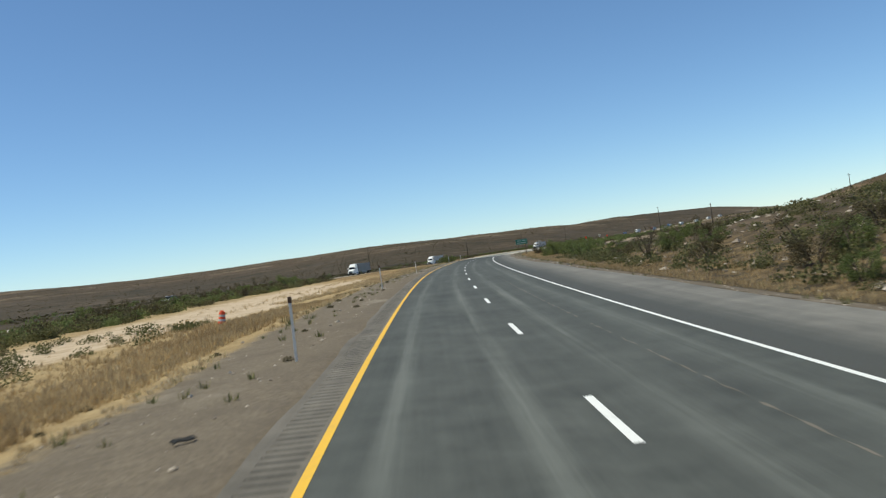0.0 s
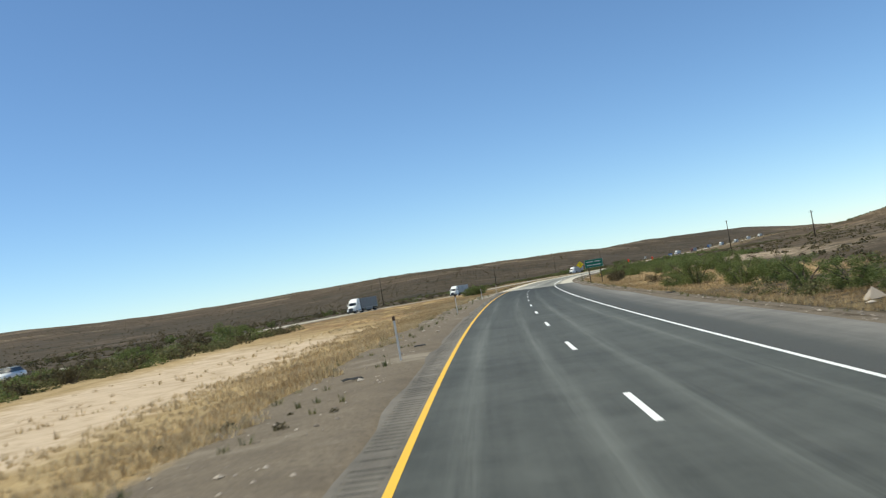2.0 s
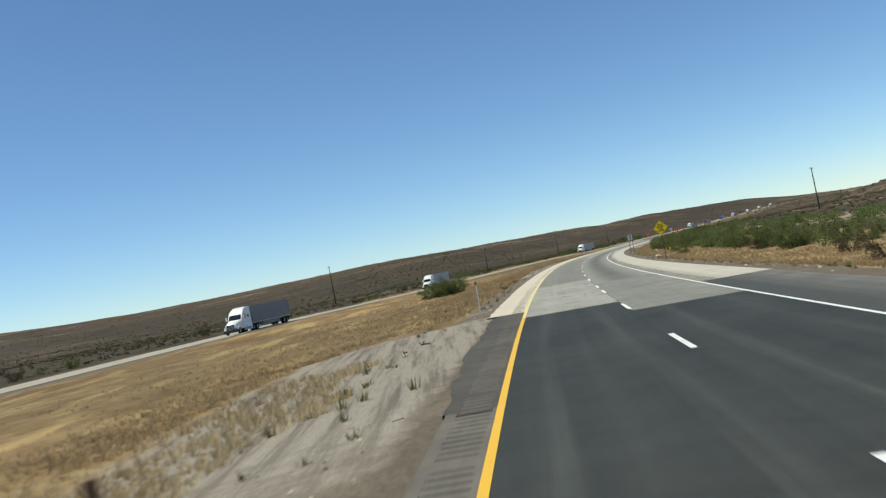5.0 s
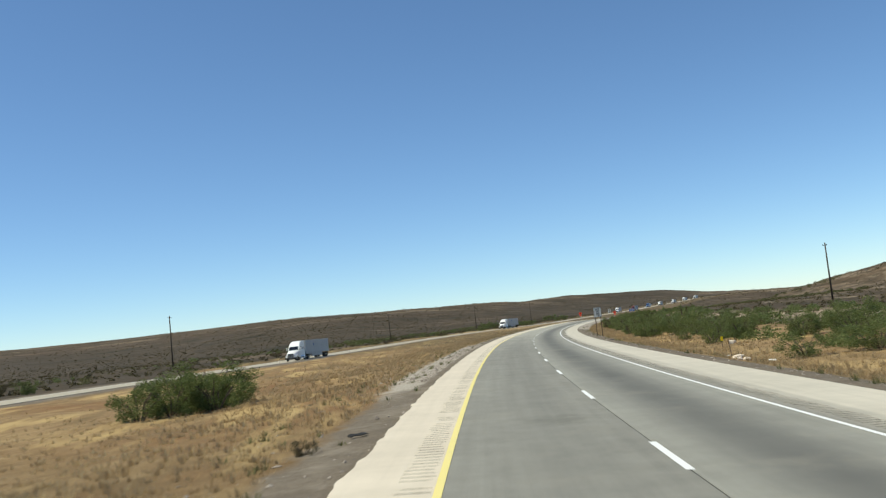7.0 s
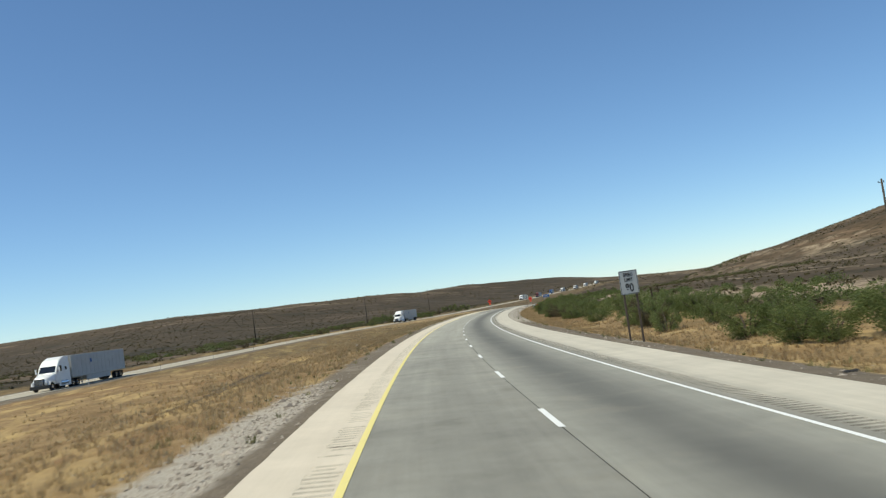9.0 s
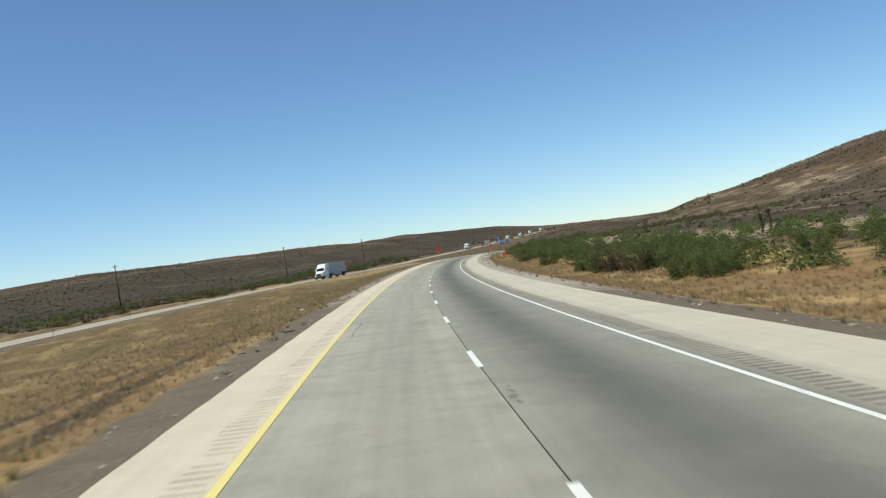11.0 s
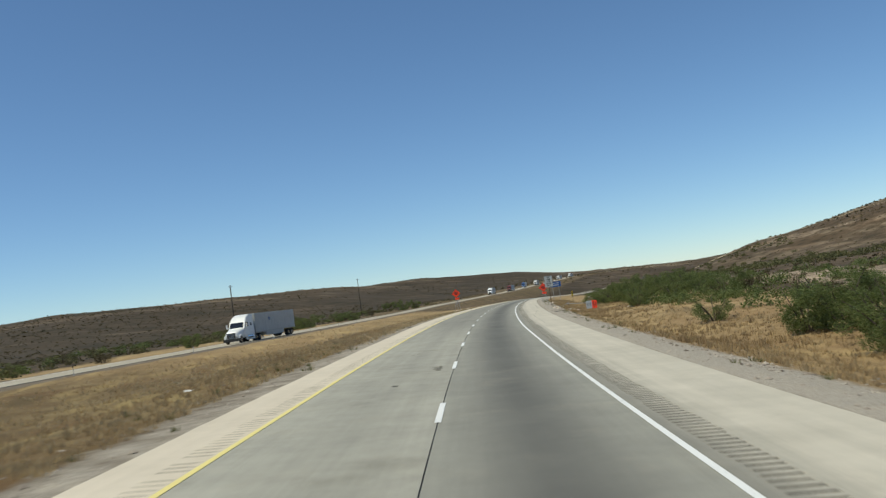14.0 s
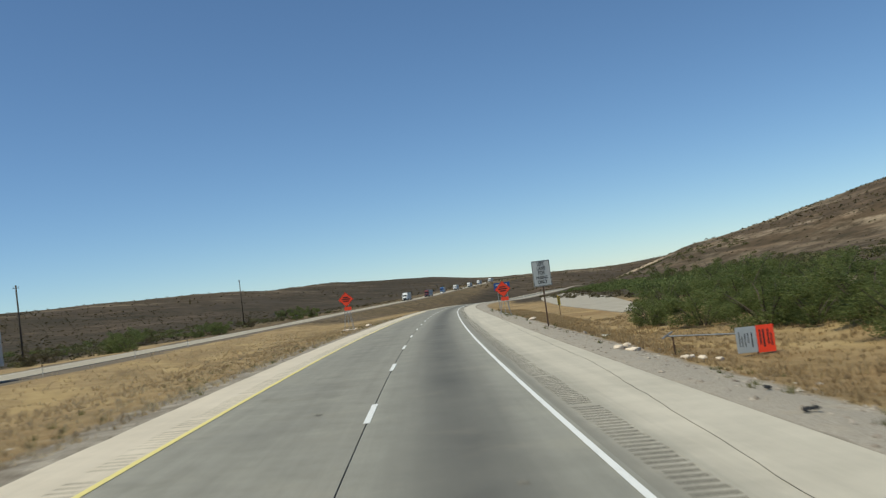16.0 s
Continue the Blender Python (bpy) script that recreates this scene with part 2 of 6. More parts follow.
def pavement_material(name, dark, light, streak, stain=0.0, grime=0.0, worn=None, dirty=None, fresh=None):
    """A carriageway: fine aggregate, streaks along the traffic, stains in the middle of the lanes. us holds metres across and along."""
    m, n, l, b = nodes_of(name)
    us = attr(n, "us", "Vector")
    mp = n.new("ShaderNodeMapping")
    mp.inputs["Scale"].default_value = (2.2, 0.045, 1)
    l.new(us, mp.inputs[0])
    along = noise_at(n, l, mp.outputs[0], 1.0, 5, 0.65)
    blot, fine = noise_at(n, l, us, 0.22, 5, 0.65), noise_at(n, l, us, 40.0, 3, 0.8)
    patchy = noise_at(n, l, us, 0.9, 6, 0.75)
    f = calc(n, l, 'MULTIPLY_ADD', along, 0.26, calc(n, l, 'MULTIPLY_ADD', blot, 0.30, calc(n, l, 'MULTIPLY_ADD', patchy, 0.28, calc(n, l, 'MULTIPLY', fine, 0.16))))
    col = ramp(n, l, f, [(0.39, dark), (0.61, light)])
    sep = n.new("ShaderNodeSeparateXYZ")
    l.new(us, sep.inputs[0])
    if stain:
        d = calc(n, l, 'DIVIDE', calc(n, l, 'SUBTRACT', sep.outputs[0], 1.75), 1.15)
        band = calc(n, l, 'POWER', 2.718, calc(n, l, 'MULTIPLY', calc(n, l, 'MULTIPLY', d, d), -1.0))
        band = calc(n, l, 'MULTIPLY', band, calc(n, l, 'MULTIPLY_ADD', blot, 0.8, 0.45))
        col = mixc(n, l, calc(n, l, 'MULTIPLY', band, stain, clamp=True), col, (0.112, 0.109, 0.097))
        d = calc(n, l, 'DIVIDE', calc(n, l, 'SUBTRACT', sep.outputs[0], -1.55), 0.95)
        band = calc(n, l, 'POWER', 2.718, calc(n, l, 'MULTIPLY', calc(n, l, 'MULTIPLY', d, d), -1.0))
        band = calc(n, l, 'MULTIPLY', band, calc(n, l, 'MULTIPLY_ADD', blot, 2.2, -0.6, clamp=True))
        col = mixc(n, l, calc(n, l, 'MULTIPLY', band, stain * 0.5, clamp=True), col, (0.15, 0.147, 0.13))
    if grime:
        cloud = noise_at(n, l, us, 0.42, 6, 0.7)
        col = mixc(n, l, calc(n, l, 'MULTIPLY', calc(n, l, 'MULTIPLY_ADD', cloud, 8.0, -4.3, clamp=True), grime), col, (0.44, 0.395, 0.30))
        col = mixc(n, l, calc(n, l, 'MULTIPLY', calc(n, l, 'MULTIPLY_ADD', cloud, -8.0, 3.6, clamp=True), grime), col, (0.15, 0.142, 0.12))
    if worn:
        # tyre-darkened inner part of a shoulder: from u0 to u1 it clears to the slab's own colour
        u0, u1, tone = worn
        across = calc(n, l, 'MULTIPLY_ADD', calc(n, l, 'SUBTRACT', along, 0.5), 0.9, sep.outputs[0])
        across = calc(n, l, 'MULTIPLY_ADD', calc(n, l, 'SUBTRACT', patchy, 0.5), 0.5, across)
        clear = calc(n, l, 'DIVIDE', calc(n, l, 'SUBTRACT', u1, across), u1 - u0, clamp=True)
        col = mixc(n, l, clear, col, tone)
    if dirty:
        # older, dirtier concrete up to s0, cleaner from s1 on
        s0, s1, tone = dirty
        old = calc(n, l, 'DIVIDE', calc(n, l, 'SUBTRACT', s1, calc(n, l, 'MULTIPLY_ADD', blot, 60.0, calc(n, l, 'SUBTRACT', sep.outputs[1], 30.0))), s1 - s0, clamp=True)
        col = mixc(n, l, old, col, mixc(n, l, 1.0, col, tone, 'MULTIPLY'))
        again = calc(n, l, 'MULTIPLY', calc(n, l, 'MULTIPLY_ADD', sep.outputs[1], 0.03, -16.3, clamp=True), calc(n, l, 'MULTIPLY_ADD', blot, 2.4, -0.3, clamp=True))
        col = mixc(n, l, calc(n, l, 'MULTIPLY', again, 0.85), col, mixc(n, l, 1.0, col, tone, 'MULTIPLY'))
        cloud = noise_at(n, l, us, 0.3, 6, 0.7)
        col = mixc(n, l, calc(n, l, 'MULTIPLY_ADD', cloud, 5.0, -2.75, clamp=True), col, mixc(n, l, 1.0, col, (0.74, 0.73, 0.70), 'MULTIPLY'))
    if fresh:
        # a newer, blacker course from s1 on
        s0, s1, tone = fresh
        new_ = calc(n, l, 'DIVIDE', calc(n, l, 'SUBTRACT', calc(n, l, 'MULTIPLY_ADD', blot, 40.0, calc(n, l, 'SUBTRACT', sep.outputs[1], 20.0)), s0), s1 - s0, clamp=True)
        col = mixc(n, l, new_, col, mixc(n, l, 1.0, col, tone, 'MULTIPLY'))
        streak = calc(n, l, 'MULTIPLY_ADD', new_, -0.75 * streak, streak)
    if streak:
        track = 0.0
        for c in (-2.75, -0.95, 0.95, 2.75):
            d = calc(n, l, 'DIVIDE', calc(n, l, 'SUBTRACT', sep.outputs[0], c), 0.22)
            g = calc(n, l, 'POWER', 2.718, calc(n, l, 'MULTIPLY', calc(n, l, 'MULTIPLY', d, d), -1.0))
            track = g if track == 0.0 else calc(n, l, 'ADD', track, g)
        track = calc(n, l, 'MULTIPLY', track, calc(n, l, 'MULTIPLY_ADD', along, 2.2, -0.75, clamp=True))
        col = mixc(n, l, calc(n, l, 'MULTIPLY', track, streak, clamp=True), col, tuple(c * 2.2 for c in light))
    l.new(col, b.inputs["Base Color"])
    b.inputs["Roughness"].default_value = 0.82
    b.inputs["Specular IOR Level"].default_value = 0.3
    bump(n, l, b, fine, 0.004)
    return m


def line_paint(name, colour, worn):
    m, n, l, b = nodes_of(name)
    p = place(n)
    f = calc(n, l, 'MULTIPLY_ADD', noise_at(n, l, p, 14.0, 5, 0.8), 0.6, calc(n, l, 'MULTIPLY', noise_at(n, l, p, 1.1, 3), 0.4))
    l.new(ramp(n, l, f, [(0.30, worn), (0.46, colour)]), b.inputs["Base Color"])
    b.inputs["Roughness"].default_value = 0.6
    return m


GROUND = ground_material()
ASPHALT = pavement_material("asphalt", (0.050, 0.053, 0.048), (0.102, 0.107, 0.097), 0.6, fresh=(112, 190, (0.52, 0.53, 0.53)))
ASPHALT_EDGE = pavement_material("asphalt_shoulder", (0.088, 0.078, 0.064), (0.210, 0.186, 0.154), 0.0)
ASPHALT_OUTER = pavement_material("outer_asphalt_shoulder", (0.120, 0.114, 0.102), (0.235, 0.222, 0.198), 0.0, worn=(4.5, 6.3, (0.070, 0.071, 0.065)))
CONCRETE = pavement_material("worn_concrete", (0.235, 0.228, 0.196), (0.365, 0.354, 0.302), 0.0, 1.0, 0.12)
CONCRETE_INNER = pavement_material("inner_lane_concrete", (0.285, 0.274, 0.232), (0.445, 0.428, 0.362), 0.0, 0.8, 0.16, dirty=(320, 400, (0.66, 0.66, 0.67)))
CONCRETE_GREY = pavement_material("grey_patched_concrete", (0.17, 0.167, 0.148), (0.27, 0.262, 0.23), 0.0, 0.0, 0.45)
CONCRETE_PALE = pavement_material("pale_concrete", (0.54, 0.475, 0.378), (0.68, 0.60, 0.482), 0.0)
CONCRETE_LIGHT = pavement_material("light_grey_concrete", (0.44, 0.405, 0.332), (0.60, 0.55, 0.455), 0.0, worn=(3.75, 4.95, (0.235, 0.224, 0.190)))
# groove tones, darker than the slab in three strengths; GROOVE also serves cracks
GROOVE_MID = pavement_material("mid_groove_tone", (0.22, 0.198, 0.158), (0.52, 0.465, 0.37), 0.0)
GROOVE_FAINT = pavement_material("faint_groove_tone", (0.26, 0.232, 0.185), (0.55, 0.49, 0.39), 0.0)
CONCRETE_PATCH = pavement_material("patched_concrete", (0.27, 0.26, 0.23), (0.40, 0.385, 0.335), 0.0, 0.0, 0.75)
GROOVE = pavement_material("dark_groove_tone", (0.07, 0.064, 0.051), (0.22, 0.20, 0.16), 0.0)
GROOVE_ASPHALT = pavement_material("asphalt_groove", (0.068, 0.063, 0.055), (0.145, 0.134, 0.116), 0.0)
STAINED_ASPHALT = pavement_material("stained_asphalt_shoulder", (0.050, 0.045, 0.038), (0.125, 0.112, 0.094), 0.0)
SPALL = pavement_material("broken_concrete", (0.05, 0.047, 0.040), (0.30, 0.28, 0.23), 0.0)
JOINT = coat("joint_sealant", (0.012, 0.012, 0.012), (0.035, 0.034, 0.032), 3.0, 0.8)
TYRE_MARK = pavement_material("tyre_mark", (0.10, 0.097, 0.086), (0.36, 0.345, 0.31), 0.0)
TURNOUT = pavement_material("dusty_grey_paving", (0.30, 0.272, 0.222), (0.45, 0.405, 0.33), 0.0)
SIDE_ROAD = pavement_material("dusty_pale_paving", (0.335, 0.297, 0.23), (0.46, 0.408, 0.318), 0.0)
YELLOW_LINE = line_paint("yellow_line_paint", (0.80, 0.47, 0.035), (0.55, 0.36, 0.09))
YELLOW_FADED = line_paint("faded_yellow_line_paint", (0.78, 0.665, 0.235), (0.58, 0.52, 0.31))
WHITE_LINE = line_paint("white_line_paint", (0.80, 0.80, 0.78), (0.50, 0.50, 0.48))
GRASS = island("dry_grass_blades", [(0.1, (0.27, 0.187, 0.096)), (0.4, (0.40, 0.290, 0.154)), (0.8, (0.53, 0.408, 0.23))], 0.8, 0.5, 0.12, 1.2)
STRAW = island("bleached_straw_blades", [(0.1, (0.30, 0.212, 0.108)), (0.4, (0.47, 0.352, 0.195)), (0.8, (0.64, 0.51, 0.315))], 0.8, 0.5, 0.12, 1.2)
WEED = island("green_weed_leaves", [(0.1, (0.07, 0.085, 0.03)), (0.5, (0.16, 0.16, 0.065)), (0.9, (0.30, 0.26, 0.12))], 0.8, 0.3)
LEAF = island("mesquite_leaves", [(0.05, (0.080, 0.100, 0.030)), (0.45, (0.142, 0.178, 0.060)), (0.9, (0.235, 0.262, 0.102))], 0.7, 0.5)
SCRUB_LEAF = island("scrub_leaves", [(0.1, (0.058, 0.050, 0.027)), (0.5, (0.100, 0.085, 0.044)), (0.9, (0.16, 0.132, 0.074))], 0.8, 0.2)
OLIVE_LEAF = island("olive_brush_leaves", [(0.1, (0.075, 0.078, 0.034)), (0.5, (0.140, 0.138, 0.060)), (0.9, (0.215, 0.20, 0.098))], 0.8, 0.4)
ROCK = island("pale_stones", [(0.1, (0.17, 0.14, 0.115)), (0.5, (0.33, 0.28, 0.23)), (0.9, (0.52, 0.46, 0.39))], 0.9)
BARK = coat("bark", (0.05, 0.038, 0.028), (0.13, 0.10, 0.075), 8.0, 0.95, bumps=0.01)
POLE_WOOD = coat("weathered_pole_wood", (0.035, 0.028, 0.022), (0.085, 0.068, 0.052), 4.0, 0.9, bumps=0.004)
STEEL = coat("galvanised_steel", (0.30, 0.31, 0.31), (0.48, 0.48, 0.47), 6.0, 0.45, 0.8)
RUST = coat("rusty_steel", (0.07, 0.045, 0.032), (0.17, 0.105, 0.07), 9.0, 0.8, 0.3)
WHITE_COAT = coat("white_truck_paint", (0.74, 0.74, 0.73), (0.82, 0.82, 0.81), 1.5, 0.28, spec=0.5)
TRAILER_WHITE = coat("dusty_white_trailer_panel", (0.36, 0.37, 0.37), (0.47, 0.48, 0.47), 0.8, 0.45)
TRAILER_GREY = coat("dark_grey_trailer_panel", (0.135, 0.145, 0.155), (0.19, 0.20, 0.21), 0.8, 0.45)
DARK_RED = coat("dark_red_truck_paint", (0.10, 0.02, 0.018), (0.16, 0.03, 0.025), 2.0, 0.3)
BLUE_COAT = coat("blue_truck_paint", (0.03, 0.08, 0.22), (0.05, 0.12, 0.30), 2.0, 0.3)
BLACK_PLASTIC = coat("black_plastic", (0.012, 0.012, 0.013), (0.03, 0.03, 0.03), 8.0, 0.5)
RUBBER = coat("tyre_rubber", (0.012, 0.012, 0.012), (0.028, 0.027, 0.026), 12.0, 0.85)
CHROME = coat("bright_metal", (0.55, 0.56, 0.57), (0.72, 0.72, 0.72), 9.0, 0.2, 1.0)
GLASS = coat("dark_glass", (0.010, 0.012, 0.014), (0.018, 0.020, 0.022), 1.0, 0.05, spec=0.8)
LAMP_GLASS = coat("clear_lamp_glass", (0.55, 0.57, 0.58), (0.72, 0.73, 0.74), 3.0, 0.1, spec=0.8)
SIGN_WHITE = coat("white_sign_sheeting", (0.40, 0.42, 0.41), (0.52, 0.53, 0.51), 2.0, 0.5)
SIGN_BLACK = coat("black_sign_ink", (0.012, 0.012, 0.012), (0.03, 0.03, 0.03), 4.0, 0.6)
SIGN_YELLOW = coat("yellow_sign_sheeting", (0.72, 0.52, 0.0), (0.86, 0.64, 0.01), 2.0, 0.5)
SIGN_GREEN = coat("green_sign_sheeting", (0.0, 0.10, 0.065), (0.01, 0.15, 0.095), 2.0, 0.5)
SIGN_BLUE = coat("blue_sign_sheeting", (0.01, 0.06, 0.22), (0.02, 0.09, 0.30), 2.0, 0.5)
SIGN_ORANGE = coat("fluorescent_orange_sheeting", (0.80, 0.050, 0.018), (0.92, 0.075, 0.026), 2.0, 0.55)
SIGN_BACK = coat("grey_sign_panel", (0.34, 0.38, 0.40), (0.47, 0.50, 0.52), 3.0, 0.5, 0.2)
POST_WHITE = coat("chalky_white_post", (0.50, 0.48, 0.44), (0.68, 0.66, 0.61), 7.0, 0.7)
POST_BROWN = coat("brown_reflector_cap", (0.06, 0.03, 0.015), (0.12, 0.06, 0.03), 7.0, 0.6)
BARREL_ORANGE = coat("orange_barrel_plastic", (0.62, 0.07, 0.02), (0.80, 0.12, 0.04), 4.0, 0.5)
BAG = coat("pale_sandbag_cloth", (0.62, 0.50, 0.38), (0.84, 0.74, 0.62), 9.0, 0.9, bumps=0.006)
WOOD_POST = coat("brown_sign_post", (0.06, 0.045, 0.035), (0.13, 0.10, 0.075), 6.0, 0.9)

# ---- the line of the highway: metres along (s) and across to the right (u) of the lane line ----
KAPPA_S = np.arange(-20, 1001, 40.0)
KAPPA = [0.548, 0.546, 0.550, 0.677, 0.480, 0.710, 0.549, 0.565, 0.638, 0.605, 0.618, 0.644, 0.596, 0.542, 0.576, 0.535, 0.457, 0.186, 0.248, 0.567, 0.607, 0.602, 0.600, 0.600, 0.600, 0.600]
GRADE_S = np.arange(-20, 1001, 60.0)
GRADE = [0.0168, 0.0138, 0.0060, 0.0037, -0.0009, 0.0004, -0.0017, -0.0022, -0.0007, 0.0009, 0.0001, -0.0058, -0.0087, -0.0084, -0.0115, -0.0170, -0.0190, -0.0160]
BANK = [0.0293, 0.0232, 0.0120, 0.0053, 0.0185, 0.0353, 0.0454, 0.0424, 0.0441, 0.0510, 0.0500, 0.0230, 0.0189, 0.0250, 0.0290, 0.0303, 0.0304, 0.0302]
DASH_START, SEAM_SHIFT = 6.12, -5.71

_s = np.arange(-3000.0, 5001.0, 1.0)
_kap = np.interp(_s, KAPPA_S, KAPPA) * 1e-3
_kap[_s < -20] = 0.0
_kap *= np.clip((1500 - _s) / 200, 0, 1)
_hd = np.cumsum(_kap)
_hd -= np.interp(0.0, _s, _hd)
_x, _y = np.cumsum(np.sin(_hd)), np.cumsum(np.cos(_hd))
_gr = np.interp(_s, GRADE_S, GRADE)
_gr[_s < -20] = 0.004
_gr[_s > 1000] = np.interp(_s[_s > 1000], [1000, 1100, 1250, 1450, 1600], [-0.016, 0.0, 0.0, 0.012, 0.0])
_z = np.cumsum(_gr)
_x -= np.interp(0.0, _s, _x)
_y -= np.interp(0.0, _s, _y)
_z -= np.interp(0.0, _s, _z)
_bk = np.interp(_s, GRADE_S, BANK)


def heading(s):
    return np.interp(s, _s, _hd)


def grade_z(s):
    return np.interp(s, _s, _z)


def plan(s, u):
    h = np.interp(s, _s, _hd)
    return np.interp(s, _s, _x) + u * np.cos(h), np.interp(s, _s, _y) - u * np.sin(h)


def road_z(s, u):
    return grade_z(s) - np.clip(u, -9, 9) * np.interp(s, _s, _bk)


# the other carriageway: its middle and its height against this one
OPP_S = [-3000, 200, 330, 420, 530, 570, 620, 660, 720, 810, 900, 1000, 1150, 1300, 1500, 1800, 5000]
OPP_U = [-64, -60, -56, -54, -50, -46, -38.5, -38.5, -41, -44, -45.3, -47, -66, -100, -150, -170, -170]
OPP_Z = [-0.5, -0.5, -0.5, -0.8, -0.4, -0.2, 0.0, 0.1, 0.3, 1.09, 3.04, 5.82, 8.09, 9.83, 12.38, 14.11, 14.11]


def opp_u(s):
    return np.interp(s, OPP_S, OPP_U)


def opp_z(s):
    return grade_z(s) + np.interp(s, OPP_S, OPP_Z)


def smooth(a, b, v):
    q = np.clip((v - a) / (b - a), 0, 1)
    return q * q * (3 - 2 * q)


# hills round the valley: bearing from its middle, distance of the crest, height of the crest
HILL_AZ = [-180, -110, -60, -40, -30, -26, -22, -18, -14, -10, -6, -2, 2, 10, 12, 14, 16, 18, 20, 21.5, 23, 24, 26, 28, 30, 32, 34, 36, 38, 40, 42, 44, 47, 52, 60, 110, 180]
HILL_D = [2500, 2400, 2400, 2450, 2477, 2471, 2357, 2167, 1900, 1533, 1250, 1097, 1086, 1150, 1425, 1700, 2233, 2633, 2900, 2900, 2800, 2467, 1300, 1225, 1150, 1037, 973, 960, 960, 963, 974, 987, 1000, 1000, 1000, 1900, 2500]
HILL_H = [40, 50, 70, 78, 78, 68, 60, 57, 53, 47, 42, 35, 33, 34, 37, 43, 51, 56, 55, 43, 32, 25, 16, 14, 15, 19, 24, 31, 38, 46, 52, 54, 54, 55, 56, 44, 40]


def lumps(x, y, size, seed):
    """Smooth random swells, made of a few crossed waves."""
    r = random.Random(seed)
    out = 0.0
    for _ in range(7):
        a, k, ph = r.uniform(0, math.tau), math.tau / (size * r.uniform(0.6, 1.7)), r.uniform(0, math.tau)
        out = out + np.sin((x * math.cos(a) + y * math.sin(a)) * k + ph)
    return out / 7 * 1.6


MOUND = 3.6  # a low shoulder of the slope, cut by the road works


def hill_z(x, y):
    dx, dy = x - 50.0, y - 350.0
    az, r = np.degrees(np.arctan2(dx, dy)), np.hypot(dx, dy)
    d, h = np.interp(az, HILL_AZ, HILL_D), np.interp(az, HILL_AZ, HILL_H)
    q = np.clip((r - 0.18 * d) / (0.82 * d), 0, 1.0)
    rise = h * (0.35 * q + 0.65 * q * q * (3 - 2 * q))
    rise = rise - np.clip(r - d, 0, 3000) * 0.004
    return rise + lumps(x, y, 130, 5) * 0.9 * q + lumps(x, y, 420, 6) * 1.6 * q * q


def ground_z(s, u):
    s, u = np.asarray(s, float), np.asarray(u, float)
    x, y = plan(s, u)
    base = road_z(s, u)
    # right-hand side: verge, ditch, gently rising flat, and a low cut bank before the first sign
    right = np.interp(u, [6.5, 7.6, 9.0, 12.0, 16.0, 30.0, 60.0, 140.0], [-0.05, -0.08, -0.32, -0.85, -0.95, -0.5, 0.2, 1.0])
    cut = 3.0 * smooth(11.5, 34, u) * (1 - smooth(45, 120, u)) * (1 - smooth(60, 125, s))
    # left-hand side: verge, then down (or up) to the other carriageway
    ou, oz = opp_u(s), opp_z(s)
    near = np.interp(-u, [4.0, 5.6, 9.0, 14.0], [-0.05, -0.07, -0.3, -0.6])
    q = smooth(14.0, np.maximum(-ou - 8.0, 15.0), -u)
    left_rel = near * (1 - q) + (oz - grade_z(s) - 0.06) * q
    beyond = np.clip(-u + ou - 8.0, 0, 4000)
    left = left_rel + np.minimum(beyond, 60) * 0.012
    flat = np.where(u > 0, grade_z(s) - 9 * np.interp(s, _s, _bk) * smooth(5, 9, u) * 0 + right + cut, grade_z(s) + left)
    tilt = base - grade_z(s)
    flat = flat + tilt * np.where(u > 0, 1 - smooth(9, 18, u), 1 - smooth(9, 20, -u))
    far = smooth(860, 1080, s)
    w = np.where(u > 0, smooth(50 - 20 * far, 320 - 220 * far, u), smooth(30, 300, beyond)) * 1.0
    w = np.maximum(w, smooth(1500, 2200, s))
    z = flat * (1 - w) + (hill_z(x, y) + 0.0) * w
    z = z + MOUND * np.exp(-((x - 466) / 46) ** 2 - ((y - 1112) / 42) ** 2)
    rough = np.where(u > 0, smooth(8.5, 13, u), smooth(6.5, 12, -u))
    rough = rough * (1 - smooth(628, 640, s) * (1 - smooth(880, 900, s)) * smooth(11, 14, u) * (1 - smooth(37, 42, u)))
    on_opp = 1 - smooth(7.5, 11, np.abs(u - ou))
    z = z + rough * (1 - on_opp) * (lumps(x, y, 4.5, 1) * 0.07 + lumps(x, y, 15, 2) * 0.12 + lumps(x, y, 45, 3) * 0.25 * smooth(20, 60, np.abs(u)))
    return z


def spot(s, u, dz=0.0):
    x, y = plan(s, u)
    return Vector((float(x), float(y), float(ground_z(s, u)) + dz))


def facing(s):
    """Turn about z, in radians, of a thing that looks back along the road at the traffic."""
    return -float(heading(s))


def mesh_object(name, verts, faces, material=None, parent=None, label="", flat=True):
    me = bpy.data.meshes.new(name)
    me.from_pydata([tuple(v) for v in verts], [], [tuple(f) for f in faces])
    if material:
        me.materials.append(material)
    if not flat:
        me.polygons.foreach_set("use_smooth", [True] * len(me.polygons))
    ob = new(name, me)
    if parent:
        ob.parent = parent
    if label:
        tagged(ob, label)
    return ob


def grid_faces(rows, cols):
    i = np.arange(rows - 1)[:, None] * cols + np.arange(cols - 1)[None, :]
    return np.stack([i, i + 1, i + cols + 1, i + cols], -1).reshape(-1, 4)


def put_values(me, name, values):
    a = me.attributes.new(name, 'FLOAT', 'POINT')
    a.data.foreach_set("value", np.asarray(values, np.float32).ravel())


